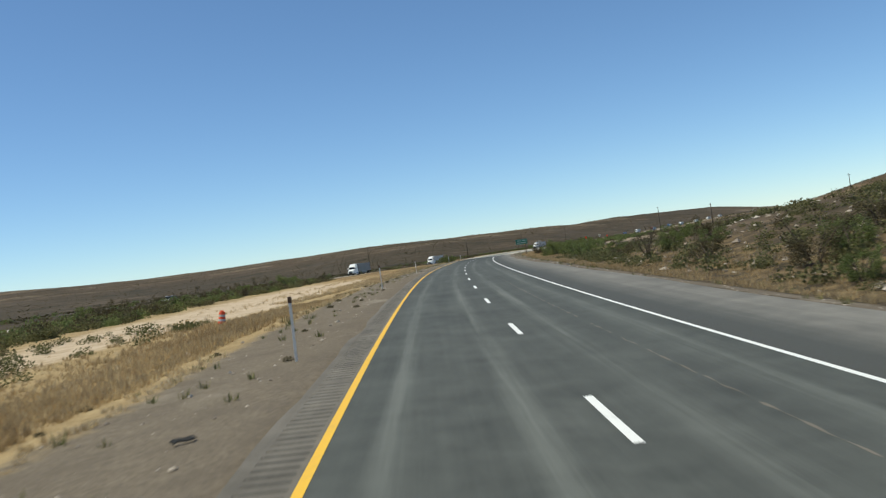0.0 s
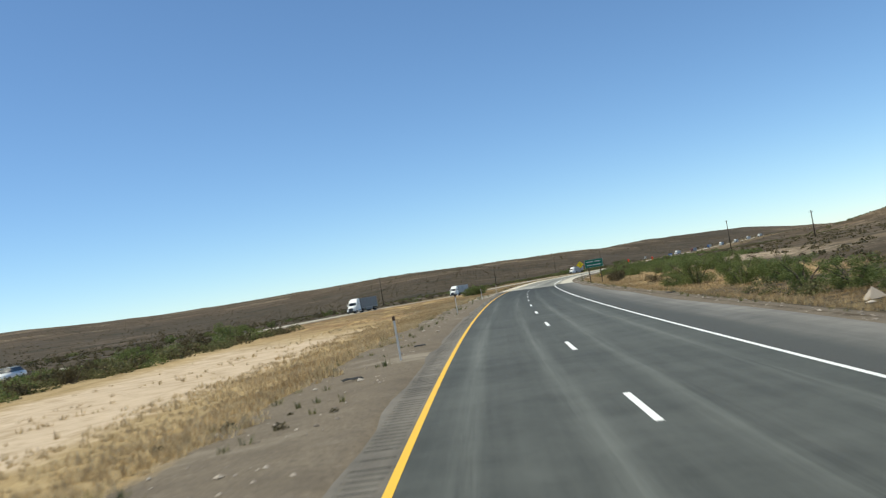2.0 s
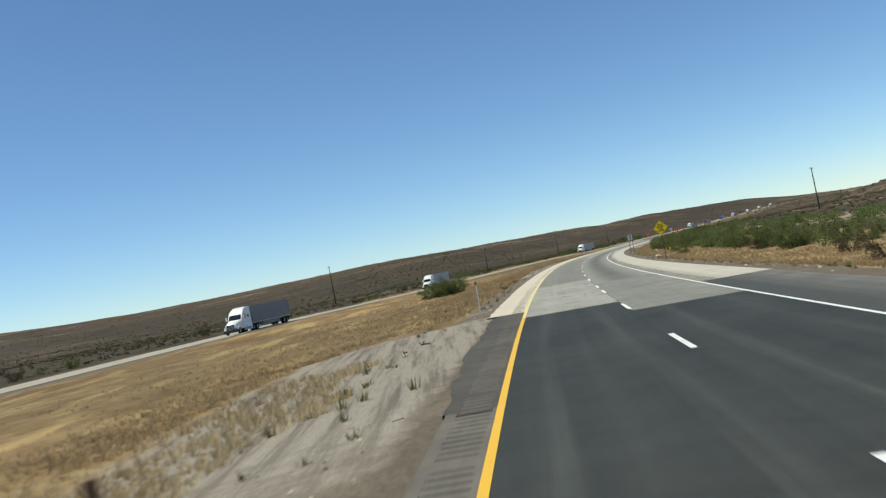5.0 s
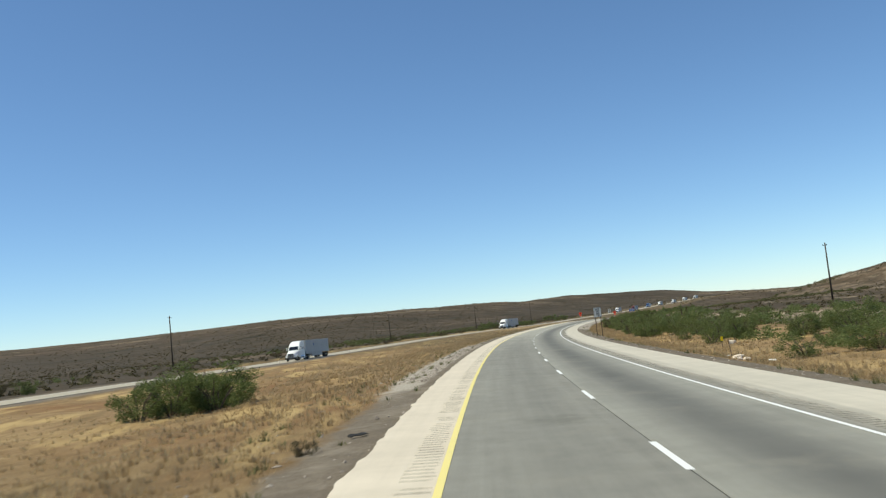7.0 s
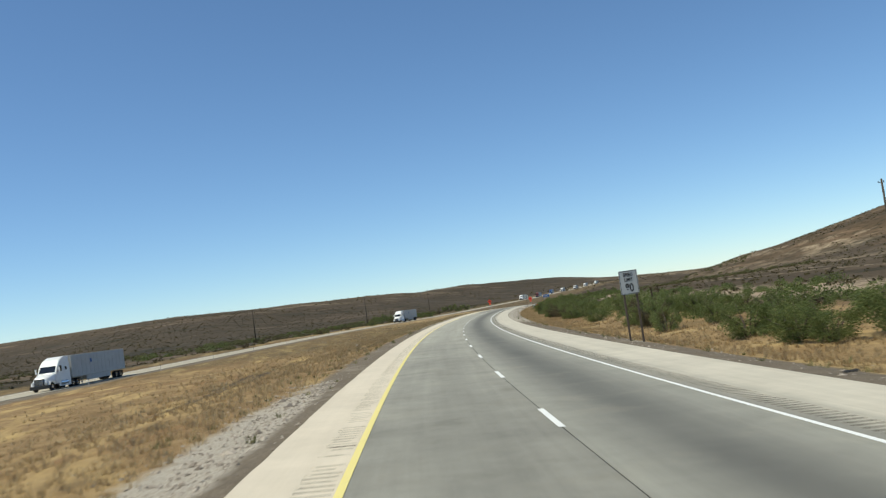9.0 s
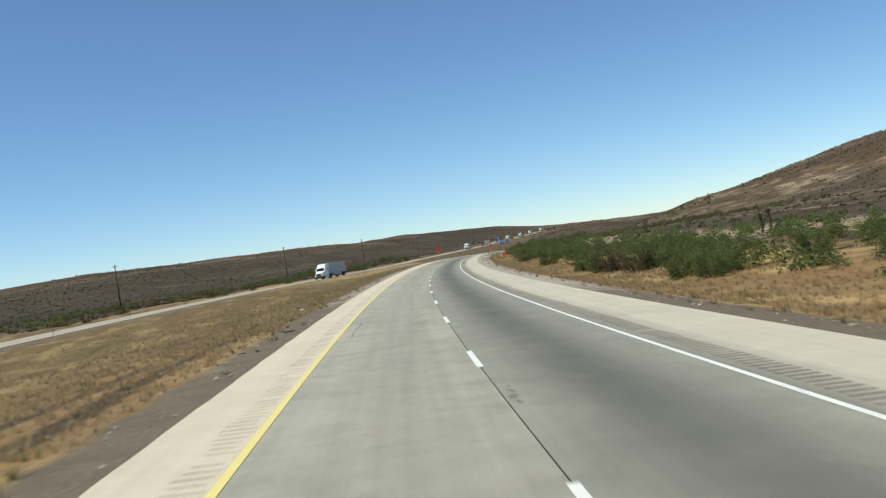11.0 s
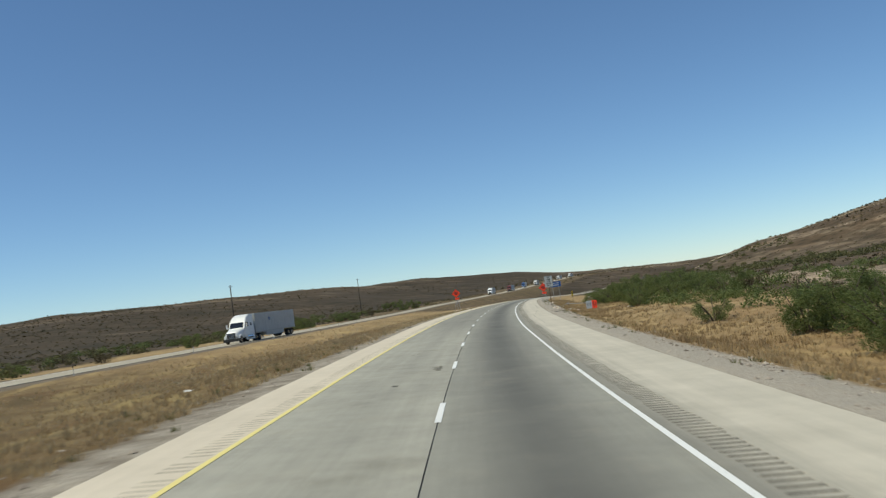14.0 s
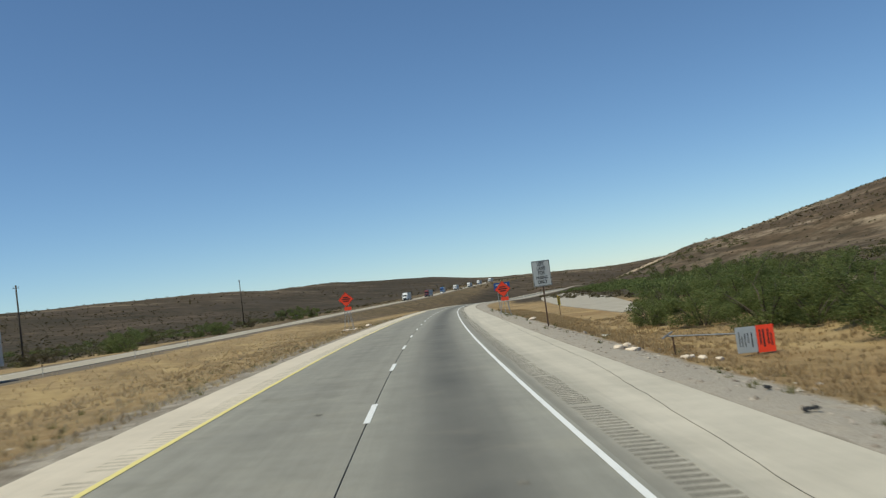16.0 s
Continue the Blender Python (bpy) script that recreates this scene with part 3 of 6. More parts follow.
def build_ground():
    s = np.concatenate([np.linspace(-3000, -100, 30), np.arange(-60, 0, 4.0), np.arange(0, 720, 2.0), np.arange(720, 1300, 8.0), np.arange(1300, 2000, 25.0), np.linspace(2000, 5000, 50)])
    right = np.concatenate([[0, 3.5, 6.2, 6.6], np.arange(7, 18, 0.6), np.arange(18, 40, 1.8), np.geomspace(41, 1380, 42)])
    left = -np.concatenate([[2.5, 4.0, 4.4], np.arange(4.8, 22, 0.7), np.arange(22, 78, 2.0), np.geomspace(80, 4000, 52)])[::-1]
    u = np.concatenate([left, right])
    S, U = np.meshgrid(s, u, indexing="ij")
    x, y = plan(S, U)
    z = ground_z(S, U)
    z = np.where((U > -4.5) & (U < 6.4), road_z(S, U) - 0.14, z)
    me = bpy.data.meshes.new("ground")
    me.from_pydata(np.stack([x, y, z], -1).reshape(-1, 3).tolist(), [], grid_faces(len(s), len(u))[:, ::-1].tolist())
    me.polygons.foreach_set("use_smooth", [True] * len(me.polygons))
    conc = smooth(203, 212, S)
    lg = -U
    late = smooth(400, 440, S)
    gravel = np.where(U > 0, 1 - smooth(8.0, 10.2, U), 1 - smooth(7.2 - 1.0 * conc - 0.2 * late, 10.5 - 2.8 * conc + 0.4 * late, lg))
    wide = smooth(170, 196, S) * (1 - smooth(206, 216, S))
    stony = wide * smooth(4.6, 5.4, lg) * (1 - smooth(10, 16, lg)) + 0.95 * smooth(268, 286, S) * (1 - smooth(335, 360, S)) * smooth(5.7, 6.3, lg) * (1 - smooth(7.0, 8.3, lg))
    stony = stony + 0.55 * smooth(428, 445, S) * smooth(5.0, 5.2, lg) * (1 - smooth(5.8, 9.0, lg))
    stony = np.where(U < 0, stony, 0) + 0.85 * np.where(U > 0, smooth(6.5, 6.9, U) * (1 - smooth(8.4, 10.2, U)) * smooth(400, 450, S), 0)
    pale = np.where(U < 0, np.maximum(0.55 * smooth(550, 620, S), 0.8 * (1 - smooth(150, 190, S))), 0.15 + 0.25 * smooth(480, 580, S))
    gravel = gravel * (1 - smooth(950, 1050, S))
    gravel = np.maximum(gravel, np.where(np.abs(U - opp_u(S)) < 9, 0.75, 0) * (1 - smooth(1600, 1700, S)))
    grass = np.where(U > 0, 1 - smooth(15, 34, U), 1 - smooth(-opp_u(S) - 1 + 13 * smooth(380, 430, S), -opp_u(S) + 12 + 16 * smooth(380, 430, S), lg))
    grass = np.where((U > 0) & (S < 130), grass * 0.36, grass)
    grass = grass * (1 - 0.8 * smooth(700, 800, S) * np.where(U < 0, smooth(14, 24, lg), smooth(12, 18, U)))
    grass = grass * (1 - smooth(850, 1000, S))
    along_opp = (1 - smooth(22, 42, np.abs(U - opp_u(S)))) * smooth(730, 800, S) * (1 - smooth(1600, 1750, S))
    grass = np.maximum(grass, 0.4 * along_opp)
    sand = np.where(U < 0, smooth(12.0 + 7.0 * (1 - smooth(35, 75, S)), 17.0 + 7.0 * (1 - smooth(35, 75, S)), lg) * (1 - smooth(26, 34, lg)), 0) * (1 - smooth(130, 180, S)) * 0.75
    sand = np.maximum(sand, np.where(U > 0, 0.5 * smooth(24, 32, U) * (1 - smooth(34, 52, U)) * smooth(120, 200, S) * (1 - smooth(640, 700, S)), 0))
    bear = np.degrees(np.arctan2(x - 50, y - 350))
    ledge = np.clip(smooth(18, 27, bear) * (0.35 + 0.65 * smooth(4.5, 11, z)) + 0.6 * (1 - smooth(8, 20, bear)) * smooth(16, 32, z), 0, 1)
    sand = np.maximum(sand, 0.4 * np.exp(-(((x - 545) / 22) ** 2 + ((y - 1180) / 34) ** 2)))
    rut = 0.0
    for a, b, c in ((380, 432, 8.6), (384, 424, 10.6), (345, 405, 14.0), (358, 398, 15.6)):
        rut = rut + 0.9 * smooth(a, a + 8, S) * (1 - smooth(b - 10, b, S)) * np.exp(-((lg - c - 0.35 * np.sin(S * 0.17)) / 0.55) ** 2)
    rut = rut + np.where(U > 0, 0.55 * smooth(7.0, 7.3, U) * (1 - smooth(7.7, 8.3, U)) * (1 - smooth(196, 206, S)), 0)
    # bare cuts and ledges on the slope ahead, and pale washes on the flat
    sand = np.maximum(sand, 0.72 * np.exp(-((x - 448) / 24) ** 2 - ((y - 1080) / 24) ** 2))
    band = 14 + 5 * smooth(30, 45, bear) + 2.0 * lumps(x, y, 160, 61)
    sand = np.maximum(sand, 0.50 * np.exp(-((z - band) / 1.3) ** 2) * smooth(27, 30, bear) * smooth(60, 140, U))
    for c, s0, s1 in ((62, 330, 620), (86, 420, 760), (120, 520, 900)):
        sand = np.maximum(sand, 0.46 * np.exp(-((U - c - 9 * lumps(S, U * 0, 130, c)) / 4.0) ** 2) * smooth(s0, s0 + 40, S) * (1 - smooth(s1 - 60, s1, S)))
    for k, v in (("gravel", gravel), ("grass", grass), ("sand", sand), ("ledge", ledge), ("stony", stony), ("pale", pale), ("rut", rut), ("scraped", wide), ("dull", np.where(U < 0, smooth(405, 440, S) * (1 - smooth(545, 600, S)) + 0.55 * smooth(200, 212, S) * (1 - smooth(255, 285, S)), 0))):
        put_values(me, k, v)
    me.materials.append(GROUND)
    return tagged(new("ground", me), "dry desert ground with tan grass, gravel and brown scrub hills", "ground", kind="structure")


ground = build_ground()


# ---- pavements ----
def strip(name, s0, s1, u0, u1, dz, depth, material, step=2.0, parent=None, label="", ragged=0.0, base=road_z, columns=2):
    """A slab that follows the road from s0 to s1 between u0 and u1 (numbers or functions of s), dz over the road's plane."""
    n = max(2, int(round((s1 - s0) / step)) + 1)
    s = np.linspace(s0, s1, n)
    a = u0(s) if callable(u0) else np.full(n, float(u0))
    b = u1(s) if callable(u1) else np.full(n, float(u1))
    if ragged:
        r = np.random.RandomState(abs(int(s0)) + 7)
        a = a + ragged * np.repeat(r.uniform(-1, 1, n // 2 + 1), 2)[:n]
    cols = [a + (b - a) * k / (columns - 1) for k in range(columns)]
    us, zs, ss = [a] + cols + [b], [], np.stack([s] * (columns + 2), 1)
    U = np.stack(us, 1)
    Z = base(ss, U) + dz
    Z[:, 0] -= depth
    Z[:, -1] -= depth
    x, y = plan(ss, U)
    me = bpy.data.meshes.new(name)
    me.from_pydata(np.stack([x, y, Z], -1).reshape(-1, 3).tolist(), [], grid_faces(n, columns + 2)[:, ::-1].tolist())
    at = me.attributes.new("us", 'FLOAT_VECTOR', 'POINT')
    at.data.foreach_set("vector", np.stack([U, ss, ss * 0], -1).astype(np.float32).ravel())
    me.materials.append(material)
    ob = new(name, me)
    if parent:
        ob.parent = parent
    if label:
        tagged(ob, label)
    return ob


road = tagged(new("road"), "two-lane highway carriageway, dark asphalt changing to grey concrete", "road", kind="structure")
END = 1250
PATCH = 205.8
strip("asphalt_lane", -60, PATCH, -3.62, 0.0, 0, 0.1, ASPHALT, parent=road, label="dark asphalt lane")
strip("asphalt_lane", -60, 200.5, 0.0, 3.7, 0, 0.1, ASPHALT, parent=road, label="dark asphalt lane")
strip("asphalt_shoulder", 186, 209.58, lambda s: -4.6 - 0.4 * smooth(184, 196, s), -4.40, -0.008, 0.08, STAINED_ASPHALT, step=0.6, parent=road, ragged=0.12, label="dark stained asphalt shoulder")
strip("asphalt_shoulder", -60, 186, -4.52, -4.40, -0.008, 0.08, ASPHALT_EDGE, parent=road, ragged=0.1, label="dusty asphalt shoulder")
strip("asphalt_shoulder", 186, 209.58, -3.79, -3.62, -0.004, 0.08, STAINED_ASPHALT, parent=road, label="dark stained asphalt shoulder")
strip("asphalt_shoulder", -60, 186, -3.79, -3.62, -0.004, 0.08, ASPHALT_EDGE, parent=road, label="dusty asphalt shoulder")
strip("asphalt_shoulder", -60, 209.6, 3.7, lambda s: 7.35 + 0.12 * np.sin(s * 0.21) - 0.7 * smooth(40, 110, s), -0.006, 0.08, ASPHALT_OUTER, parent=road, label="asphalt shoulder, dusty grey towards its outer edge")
strip("concrete_patch", PATCH + 0.01, 235, -3.62, -0.012, -0.003, 0.1, CONCRETE_PATCH, parent=road, label="pale patched concrete lane")
strip("concrete_patch", 200.52, 226, 0.012, 3.7, -0.003, 0.1, CONCRETE_GREY, parent=road, label="pale patched concrete lane")
strip("concrete_lane", 235.02, END, -3.62, -0.012, -0.004, 0.1, CONCRETE_INNER, step=3, parent=road, label="grey concrete lane")
strip("concrete_lane", 226.02, END, 0.012, 3.7, -0.004, 0.1, CONCRETE, step=3, parent=road, label="grey concrete lane stained by oil")
strip("lane_joint", 200, END, -0.03, 0.03, -0.016, 0.05, JOINT, step=3, parent=road, label="black sealed joint between the lanes")
strip("concrete_shoulder", 209.6, 300, -5.32, -4.34, -0.005, 0.09, CONCRETE_PALE, step=0.35, parent=road, ragged=0.07, label="pale concrete shoulder with a ragged edge")
strip("concrete_shoulder", 300, END, -5.32, -4.34, -0.005, 0.09, CONCRETE_PALE, step=0.8, parent=road, ragged=0.02, label="pale concrete shoulder")
strip("concrete_shoulder", 209.6, END, -3.76, -3.62, -0.005, 0.09, CONCRETE_PALE, step=3, parent=road, label="pale concrete shoulder")
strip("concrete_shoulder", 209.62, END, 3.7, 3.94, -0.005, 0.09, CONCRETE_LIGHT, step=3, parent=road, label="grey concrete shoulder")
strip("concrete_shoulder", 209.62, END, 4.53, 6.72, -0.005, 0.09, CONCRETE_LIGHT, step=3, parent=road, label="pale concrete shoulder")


def rumble(s0, s1, u0, u1, pitch, deep, material, label, inside, uneven=0.07, missing=0.06):
    """A milled rumble strip: a band with a groove across it every pitch metres, of uneven length and depth, some of them filled with dirt."""
    r = np.random.RandomState(int(abs(s0)) + 3)
    k = np.arange(int((s1 - s0) / pitch))
    m = len(k)
    jit = r.uniform(-0.04, 0.04, (m, 1)) * pitch
    s = (s0 + k[:, None] * pitch + np.array([0.0, 0.66, 0.73, 0.90]) * pitch + np.array([0, 1, 1, 1]) * jit).ravel()
    filled = r.random_sample(m) < missing
    depth = np.where(filled, 0.0, deep * r.uniform(0.6, 1.15, m))
    a, b = u0 + uneven * r.random_sample(m) ** 1.5, u1 - uneven * r.random_sample(m) ** 1.5
    U = np.stack([np.full(m, u0), a, b, np.full(m, u1)], 1).repeat(4, 0)
    S = np.stack([s] * 4, 1)
    d = np.zeros((m, 4, 4))
    d[:, 2, 1:3], d[:, 3, 1:3] = -depth[:, None], -0.9 * depth[:, None]
    x, y = plan(S, U)
    z = road_z(S, U) - 0.005 + d.reshape(-1, 4)
    me = bpy.data.meshes.new("rumble_strip")
    me.from_pydata(np.stack([x, y, z], -1).reshape(-1, 3).tolist(), [], grid_faces(len(s), 4)[:, ::-1].tolist())
    at = me.attributes.new("us", 'FLOAT_VECTOR', 'POINT')
    at.data.foreach_set("vector", np.stack([U, S, S * 0], -1).astype(np.float32).ravel())
    me.materials.append(material)
    me.materials.append(inside)
    f = np.arange(len(me.polygons))
    row, col = f // 3, f % 3
    # walls and floor of each open groove take the inside tone
    cut = (col == 1) & (row % 4 != 0) & ~filled[np.minimum(row // 4, m - 1)]
    me.polygons.foreach_set("material_index", cut.astype(np.int32))
    ob = new("rumble_strip", me)
    ob.parent = road
    return tagged(ob, label, kind="stuff")


rumble(-40, 185.9, -4.40, -3.79, 0.34, 0.045, ASPHALT_EDGE, "rumble strip milled into dusty asphalt", GROOVE_ASPHALT, 0.10)
rumble(185.74, 209.6, -4.40, -3.79, 0.34, 0.03, STAINED_ASPHALT, "rumble strip with pale dust in dark asphalt", ASPHALT_EDGE, 0.10)
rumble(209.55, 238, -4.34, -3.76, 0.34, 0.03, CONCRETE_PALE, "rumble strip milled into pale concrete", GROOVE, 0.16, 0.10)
rumble(237.74, 330, -4.34, -3.76, 0.34, 0.022, CONCRETE_PALE, "rumble strip with mid-toned grooves in pale concrete", GROOVE_MID, 0.18, 0.12)
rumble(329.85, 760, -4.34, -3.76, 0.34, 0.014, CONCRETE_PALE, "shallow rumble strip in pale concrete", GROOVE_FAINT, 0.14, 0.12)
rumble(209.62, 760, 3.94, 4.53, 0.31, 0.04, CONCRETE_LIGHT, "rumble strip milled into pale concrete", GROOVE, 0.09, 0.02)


def crack_u(s):
    return np.interp(s, [577.5, 579.1, 581.7, 586.1, 594.5, 620, 640], [5.07, 5.22, 5.38, 5.65, 6.11, 6.3, 6.7]) + 0.014 * np.sin(s * 1.3) + 0.012 * np.sin(s * 3.7)


# painted lines
strip("edge_line", -60, 206, -3.725, -3.595, 0.004, 0.004, YELLOW_LINE, parent=road, label="bright yellow edge line")
strip("edge_line", 206, END, -3.725, -3.595, 0.004, 0.004, YELLOW_FADED, step=3, parent=road, label="faded yellow edge line")
strip("edge_line", -60, END, lambda s: 3.60 - 0.1 * smooth(535, 560, s), lambda s: 3.71 - 0.1 * smooth(535, 560, s), 0.004, 0.004, WHITE_LINE, step=3, parent=road, label="white edge line")
for k in range(-5, 100):
    a = DASH_START + 12.19 * k + (SEAM_SHIFT if k >= 18 else 0.0)
    strip("lane_dash", a, a + 3.05, -0.065, 0.065, 0.005, 0.003, WHITE_LINE, step=1.0, parent=road)

# a sealed crack that wanders over the outer shoulder, and dark tyre marks on the patched concrete
strip("sealed_crack", 202.38, 202.44, 0.15, 3.6, 0.0, 0.003, GROOVE, step=0.02, parent=road, columns=24, label="dark joint across the patched concrete")
strip("sealed_crack", 413, 419.5, lambda s: -3.17 + 0.03 * np.sin(s * 1.1) - 0.008, lambda s: -3.17 + 0.03 * np.sin(s * 1.1) + 0.008, 0.0, 0.003, GROOVE, step=0.3, ragged=0.012, parent=road, label="dark crack in the concrete")
strip("sealed_crack", 556, 640, lambda s: crack_u(s) - 0.0065, lambda s: crack_u(s) + 0.0065, 0.0, 0.003, GROOVE, step=0.8, parent=road, label="dark sealed crack")
for s0, s1, ua, ub in ((215.3, 217.3, -1.6, -1.99), (214.7, 216.2, -0.93, -0.85), (214.7, 215.8, -0.53, -0.5), (219.5, 220.6, -1.2, -1.0), (221, 221.6, -2.1, -2.0)):
    strip("tyre_mark", s0, s1, lambda s, a=ua, b=ub, p=s0, q=s1: a + (b - a) * (s - p) / (q - p) - 0.035, lambda s, a=ua, b=ub, p=s0, q=s1: a + (b - a) * (s - p) / (q - p) + 0.035, 0.001, 0.002, TYRE_MARK, step=0.15, ragged=0.03, parent=road, label="dark tyre mark")

for s0, s1 in ((-3, 0.4), (1.0, 2.2), (2.9, 4.1), (4.6, 7.5), (7.9, 9.8), (10.1, 13.2), (13.9, 15.4), (16.5, 19.0), (21, 22.1), (22.4, 24.1), (24.6, 27.5), (27.8, 29.9), (30.3, 33.8), (34.6, 36.2), (36.9, 41.0), (42.0, 44.0), (45.5, 50.2), (52, 54)):
    strip("seam_scar", s0, s1, lambda s: 1.86 + 0.015 * np.sin(s * 4.1), lambda s: 1.885 + 0.02 * np.sin(s * 5.3 + 1), 0.002, 0.003, ASPHALT_EDGE, step=0.12, ragged=0.012, parent=road, label="pale worn seam in the asphalt")

for s0, s1 in ((54, 56.5), (57, 58.2), (58.6, 59.3), (59.6, 60.8), (61.3, 61.8), (62.2, 64), (64.5, 64.9), (65.4, 67.0), (67.8, 70.4), (71.2, 76)):
    strip("seam_scar", s0, s1, lambda s: 3.06 + 0.02 * np.sin(s * 3.1), lambda s: 3.085 + 0.025 * np.sin(s * 4.3 + 1), 0.002, 0.003, ASPHALT_EDGE, step=0.12, ragged=0.014, parent=road, label="pale worn seam in the asphalt")


def spall(s, u, size, seed):
    """A broken patch in the surface: an uneven ring of chips, a few millimetres proud of the slab."""
    r = random.Random(seed)
    n = 15
    V, F, us = [], [], []
    for ring, k in ((0, 1.0), (1, 0.62), (2, 0.2)):
        for i in range(n):
            a = math.tau * i / n
            d = size * k * r.uniform(0.5, 1.25)
            ss, uu = s + 1.5 * d * math.sin(a), u + d * math.cos(a)
            x, y = plan(ss, uu)
            V.append((float(x), float(y), float(road_z(ss, uu)) + (0.0005, 0.004, 0.006)[ring]))
            us.append((uu, ss, 0))
    for ring in (0, 1):
        for i in range(n):
            j = (i + 1) % n
            F.append((ring * n + i, ring * n + j, ring * n + n + j, ring * n + n + i))
    F.append(tuple(range(2 * n, 3 * n)))
    ob = mesh_object("pothole_patch", V, F, SPALL, road, "dark broken patch in the concrete")
    at = ob.data.attributes.new("us", 'FLOAT_VECTOR', 'POINT')
    at.data.foreach_set("vector", np.array(us, np.float32).ravel())
    return ob


_chip = random.Random(77)
CHIPS = [(525.0 + _chip.gauss(0, 0.4), -0.52 + _chip.gauss(0, 0.07), _chip.uniform(0.03, 0.11)) for _ in range(34)]
CHIPS += [(399.0 + _chip.gauss(0, 0.5), 0.15 + _chip.gauss(0, 0.05), _chip.uniform(0.02, 0.05)) for _ in range(9)]
for i, (s, u, k) in enumerate((*CHIPS, (520.2, -1.52, 0.13), (398.9, 0.14, 0.09), (399.4, 0.2, 0.06), (398.4, 0.16, 0.06), (301.3, 0.12, 0.09), (301.9, 0.16, 0.06), (579.2, 2.32, 0.10), (587.5, -1.16, 0.12), (457.3, -1.44, 0.10), (571.2, -2.6, 0.09), (533, -1.98, 0.08), (533.6, -1.8, 0.06), (412, 1.9, 0.08), (217, -2.9, 0.16), (222.5, -2.5, 0.12), (224, -1.1, 0.13))):
    spall(s, u, k, i)

opposite = tagged(new("road"), "pale concrete carriageway for oncoming traffic", "road", kind="structure")


def opp_base(s, u):
    return opp_z(s)


strip("carriageway", -400, 1700, lambda s: opp_u(s) - 5.6, lambda s: opp_u(s) + 4.6, 0.0, 0.25, SIDE_ROAD, step=6, parent=opposite, base=opp_base)
strip("edge_line", -200, 1700, lambda s: opp_u(s) - 3.7, lambda s: opp_u(s) - 3.55, 0.02, 0.01, WHITE_LINE, step=6, parent=opposite, base=opp_base)
turnout = strip("pavement", 640, 880, lambda s: np.interp(s, [640, 683, 880], [16.5, 17.3, 27]), lambda s: np.interp(s, [640, 653, 700, 880], [18.0, 20.5, 26, 36]), 0.07, 0.3, TURNOUT, step=3, base=lambda s, u: ground_z(s, u), columns=9)
tagged(turnout, "dusty grey paved side road beside the highway", "side road", kind="structure")

# ---- shapes for things ----
def part(name, bm, material, parent, label="", smooth_faces=False):
    me = bpy.data.meshes.new(name)
    bm.to_mesh(me)
    bm.free()
    me.materials.append(material)
    if smooth_faces:
        me.polygons.foreach_set("use_smooth", [True] * len(me.polygons))
    ob = new(name, me)
    ob.parent = parent
    if label:
        tagged(ob, label)
    return ob


def box(bm, cx, cy, cz, sx, sy, sz, bevel=0.0, taper=None):
    """A box by its middle and size. taper: (x, y) scale of its top."""
    r = bmesh.ops.create_cube(bm, size=1.0)["verts"]
    for v in r:
        k = taper if taper and v.co.z > 0 else (1, 1)
        v.co = Vector((cx + v.co.x * sx * k[0], cy + v.co.y * sy * k[1], cz + v.co.z * sz))
    if bevel:
        edges = {e for v in r for e in v.link_edges}
        bmesh.ops.bevel(bm, geom=list(edges), offset=bevel, segments=2, affect='EDGES', profile=0.7)
    return bm


def tube(bm, a, b, ra, rb, sides=8, caps=True):
    a, b = Vector(a), Vector(b)
    q = (b - a).to_track_quat('Z', 'Y')
    rings = []
    for c, r in ((a, ra), (b, rb)):
        rings.append([bm.verts.new(c + q @ Vector((r * math.cos(t), r * math.sin(t), 0))) for t in (math.tau * i / sides for i in range(sides))])
    for i in range(sides):
        j = (i + 1) % sides
        bm.faces.new((rings[0][i], rings[0][j], rings[1][j], rings[1][i]))
    if caps:
        bm.faces.new(rings[0][::-1])
        bm.faces.new(rings[1])
    return bm


def prism(bm, outline, y0, y1):
    """An outline in x and z, pulled along y."""
    a = [bm.verts.new((x, y0, z)) for x, z in outline]
    b = [bm.verts.new((x, y1, z)) for x, z in outline]
    n = len(a)
    bm.faces.new(a)
    bm.faces.new(b[::-1])
    for i in range(n):
        bm.faces.new((a[(i + 1) % n], a[i], b[i], b[(i + 1) % n]))
    return bm


def B():
    return bmesh.new()


def words(parent, body, size, x, z, y, material, turn=0.0):
    """A line of lettering, centred on x, standing on z, on a panel that faces -y."""
    cu = bpy.data.curves.new("lettering", 'FONT')
    cu.body, cu.size, cu.align_x, cu.extrude, cu.offset = body, size, 'CENTER', 0.002, size * 0.028
    tmp = bpy.data.objects.new("lettering", cu)
    scene.collection.objects.link(tmp)
    me = bpy.data.meshes.new_from_object(tmp.evaluated_get(bpy.context.evaluated_depsgraph_get()))
    bpy.data.objects.remove(tmp)
    me.materials.append(material)
    ob = new("lettering", me)
    ob.parent = parent
    ob.matrix_basis = Matrix.Translation((x, y, z)) @ Matrix.Rotation(turn, 4, 'Y') @ Matrix.Rotation(math.pi / 2, 4, 'X') @ Matrix.Diagonal((0.9, 1.25, 1, 1))
    return ob


def bars(parent, rows, y, material):
    """Writing that cannot be read: bars at (x, z, width, height)."""
    for x, z, w, h in rows:
        part("writing", box(B(), x, y, z, w, 0.004, h), material, parent)


def thing(name, s, u, label, category, group="", dz=0.0, turn=0.0):
    ob = new(name)
    ob.matrix_basis = Matrix.Translation(spot(s, u, dz)) @ Matrix.Rotation(facing(s) + turn, 4, 'Z')
    return tagged(ob, label, category, group)


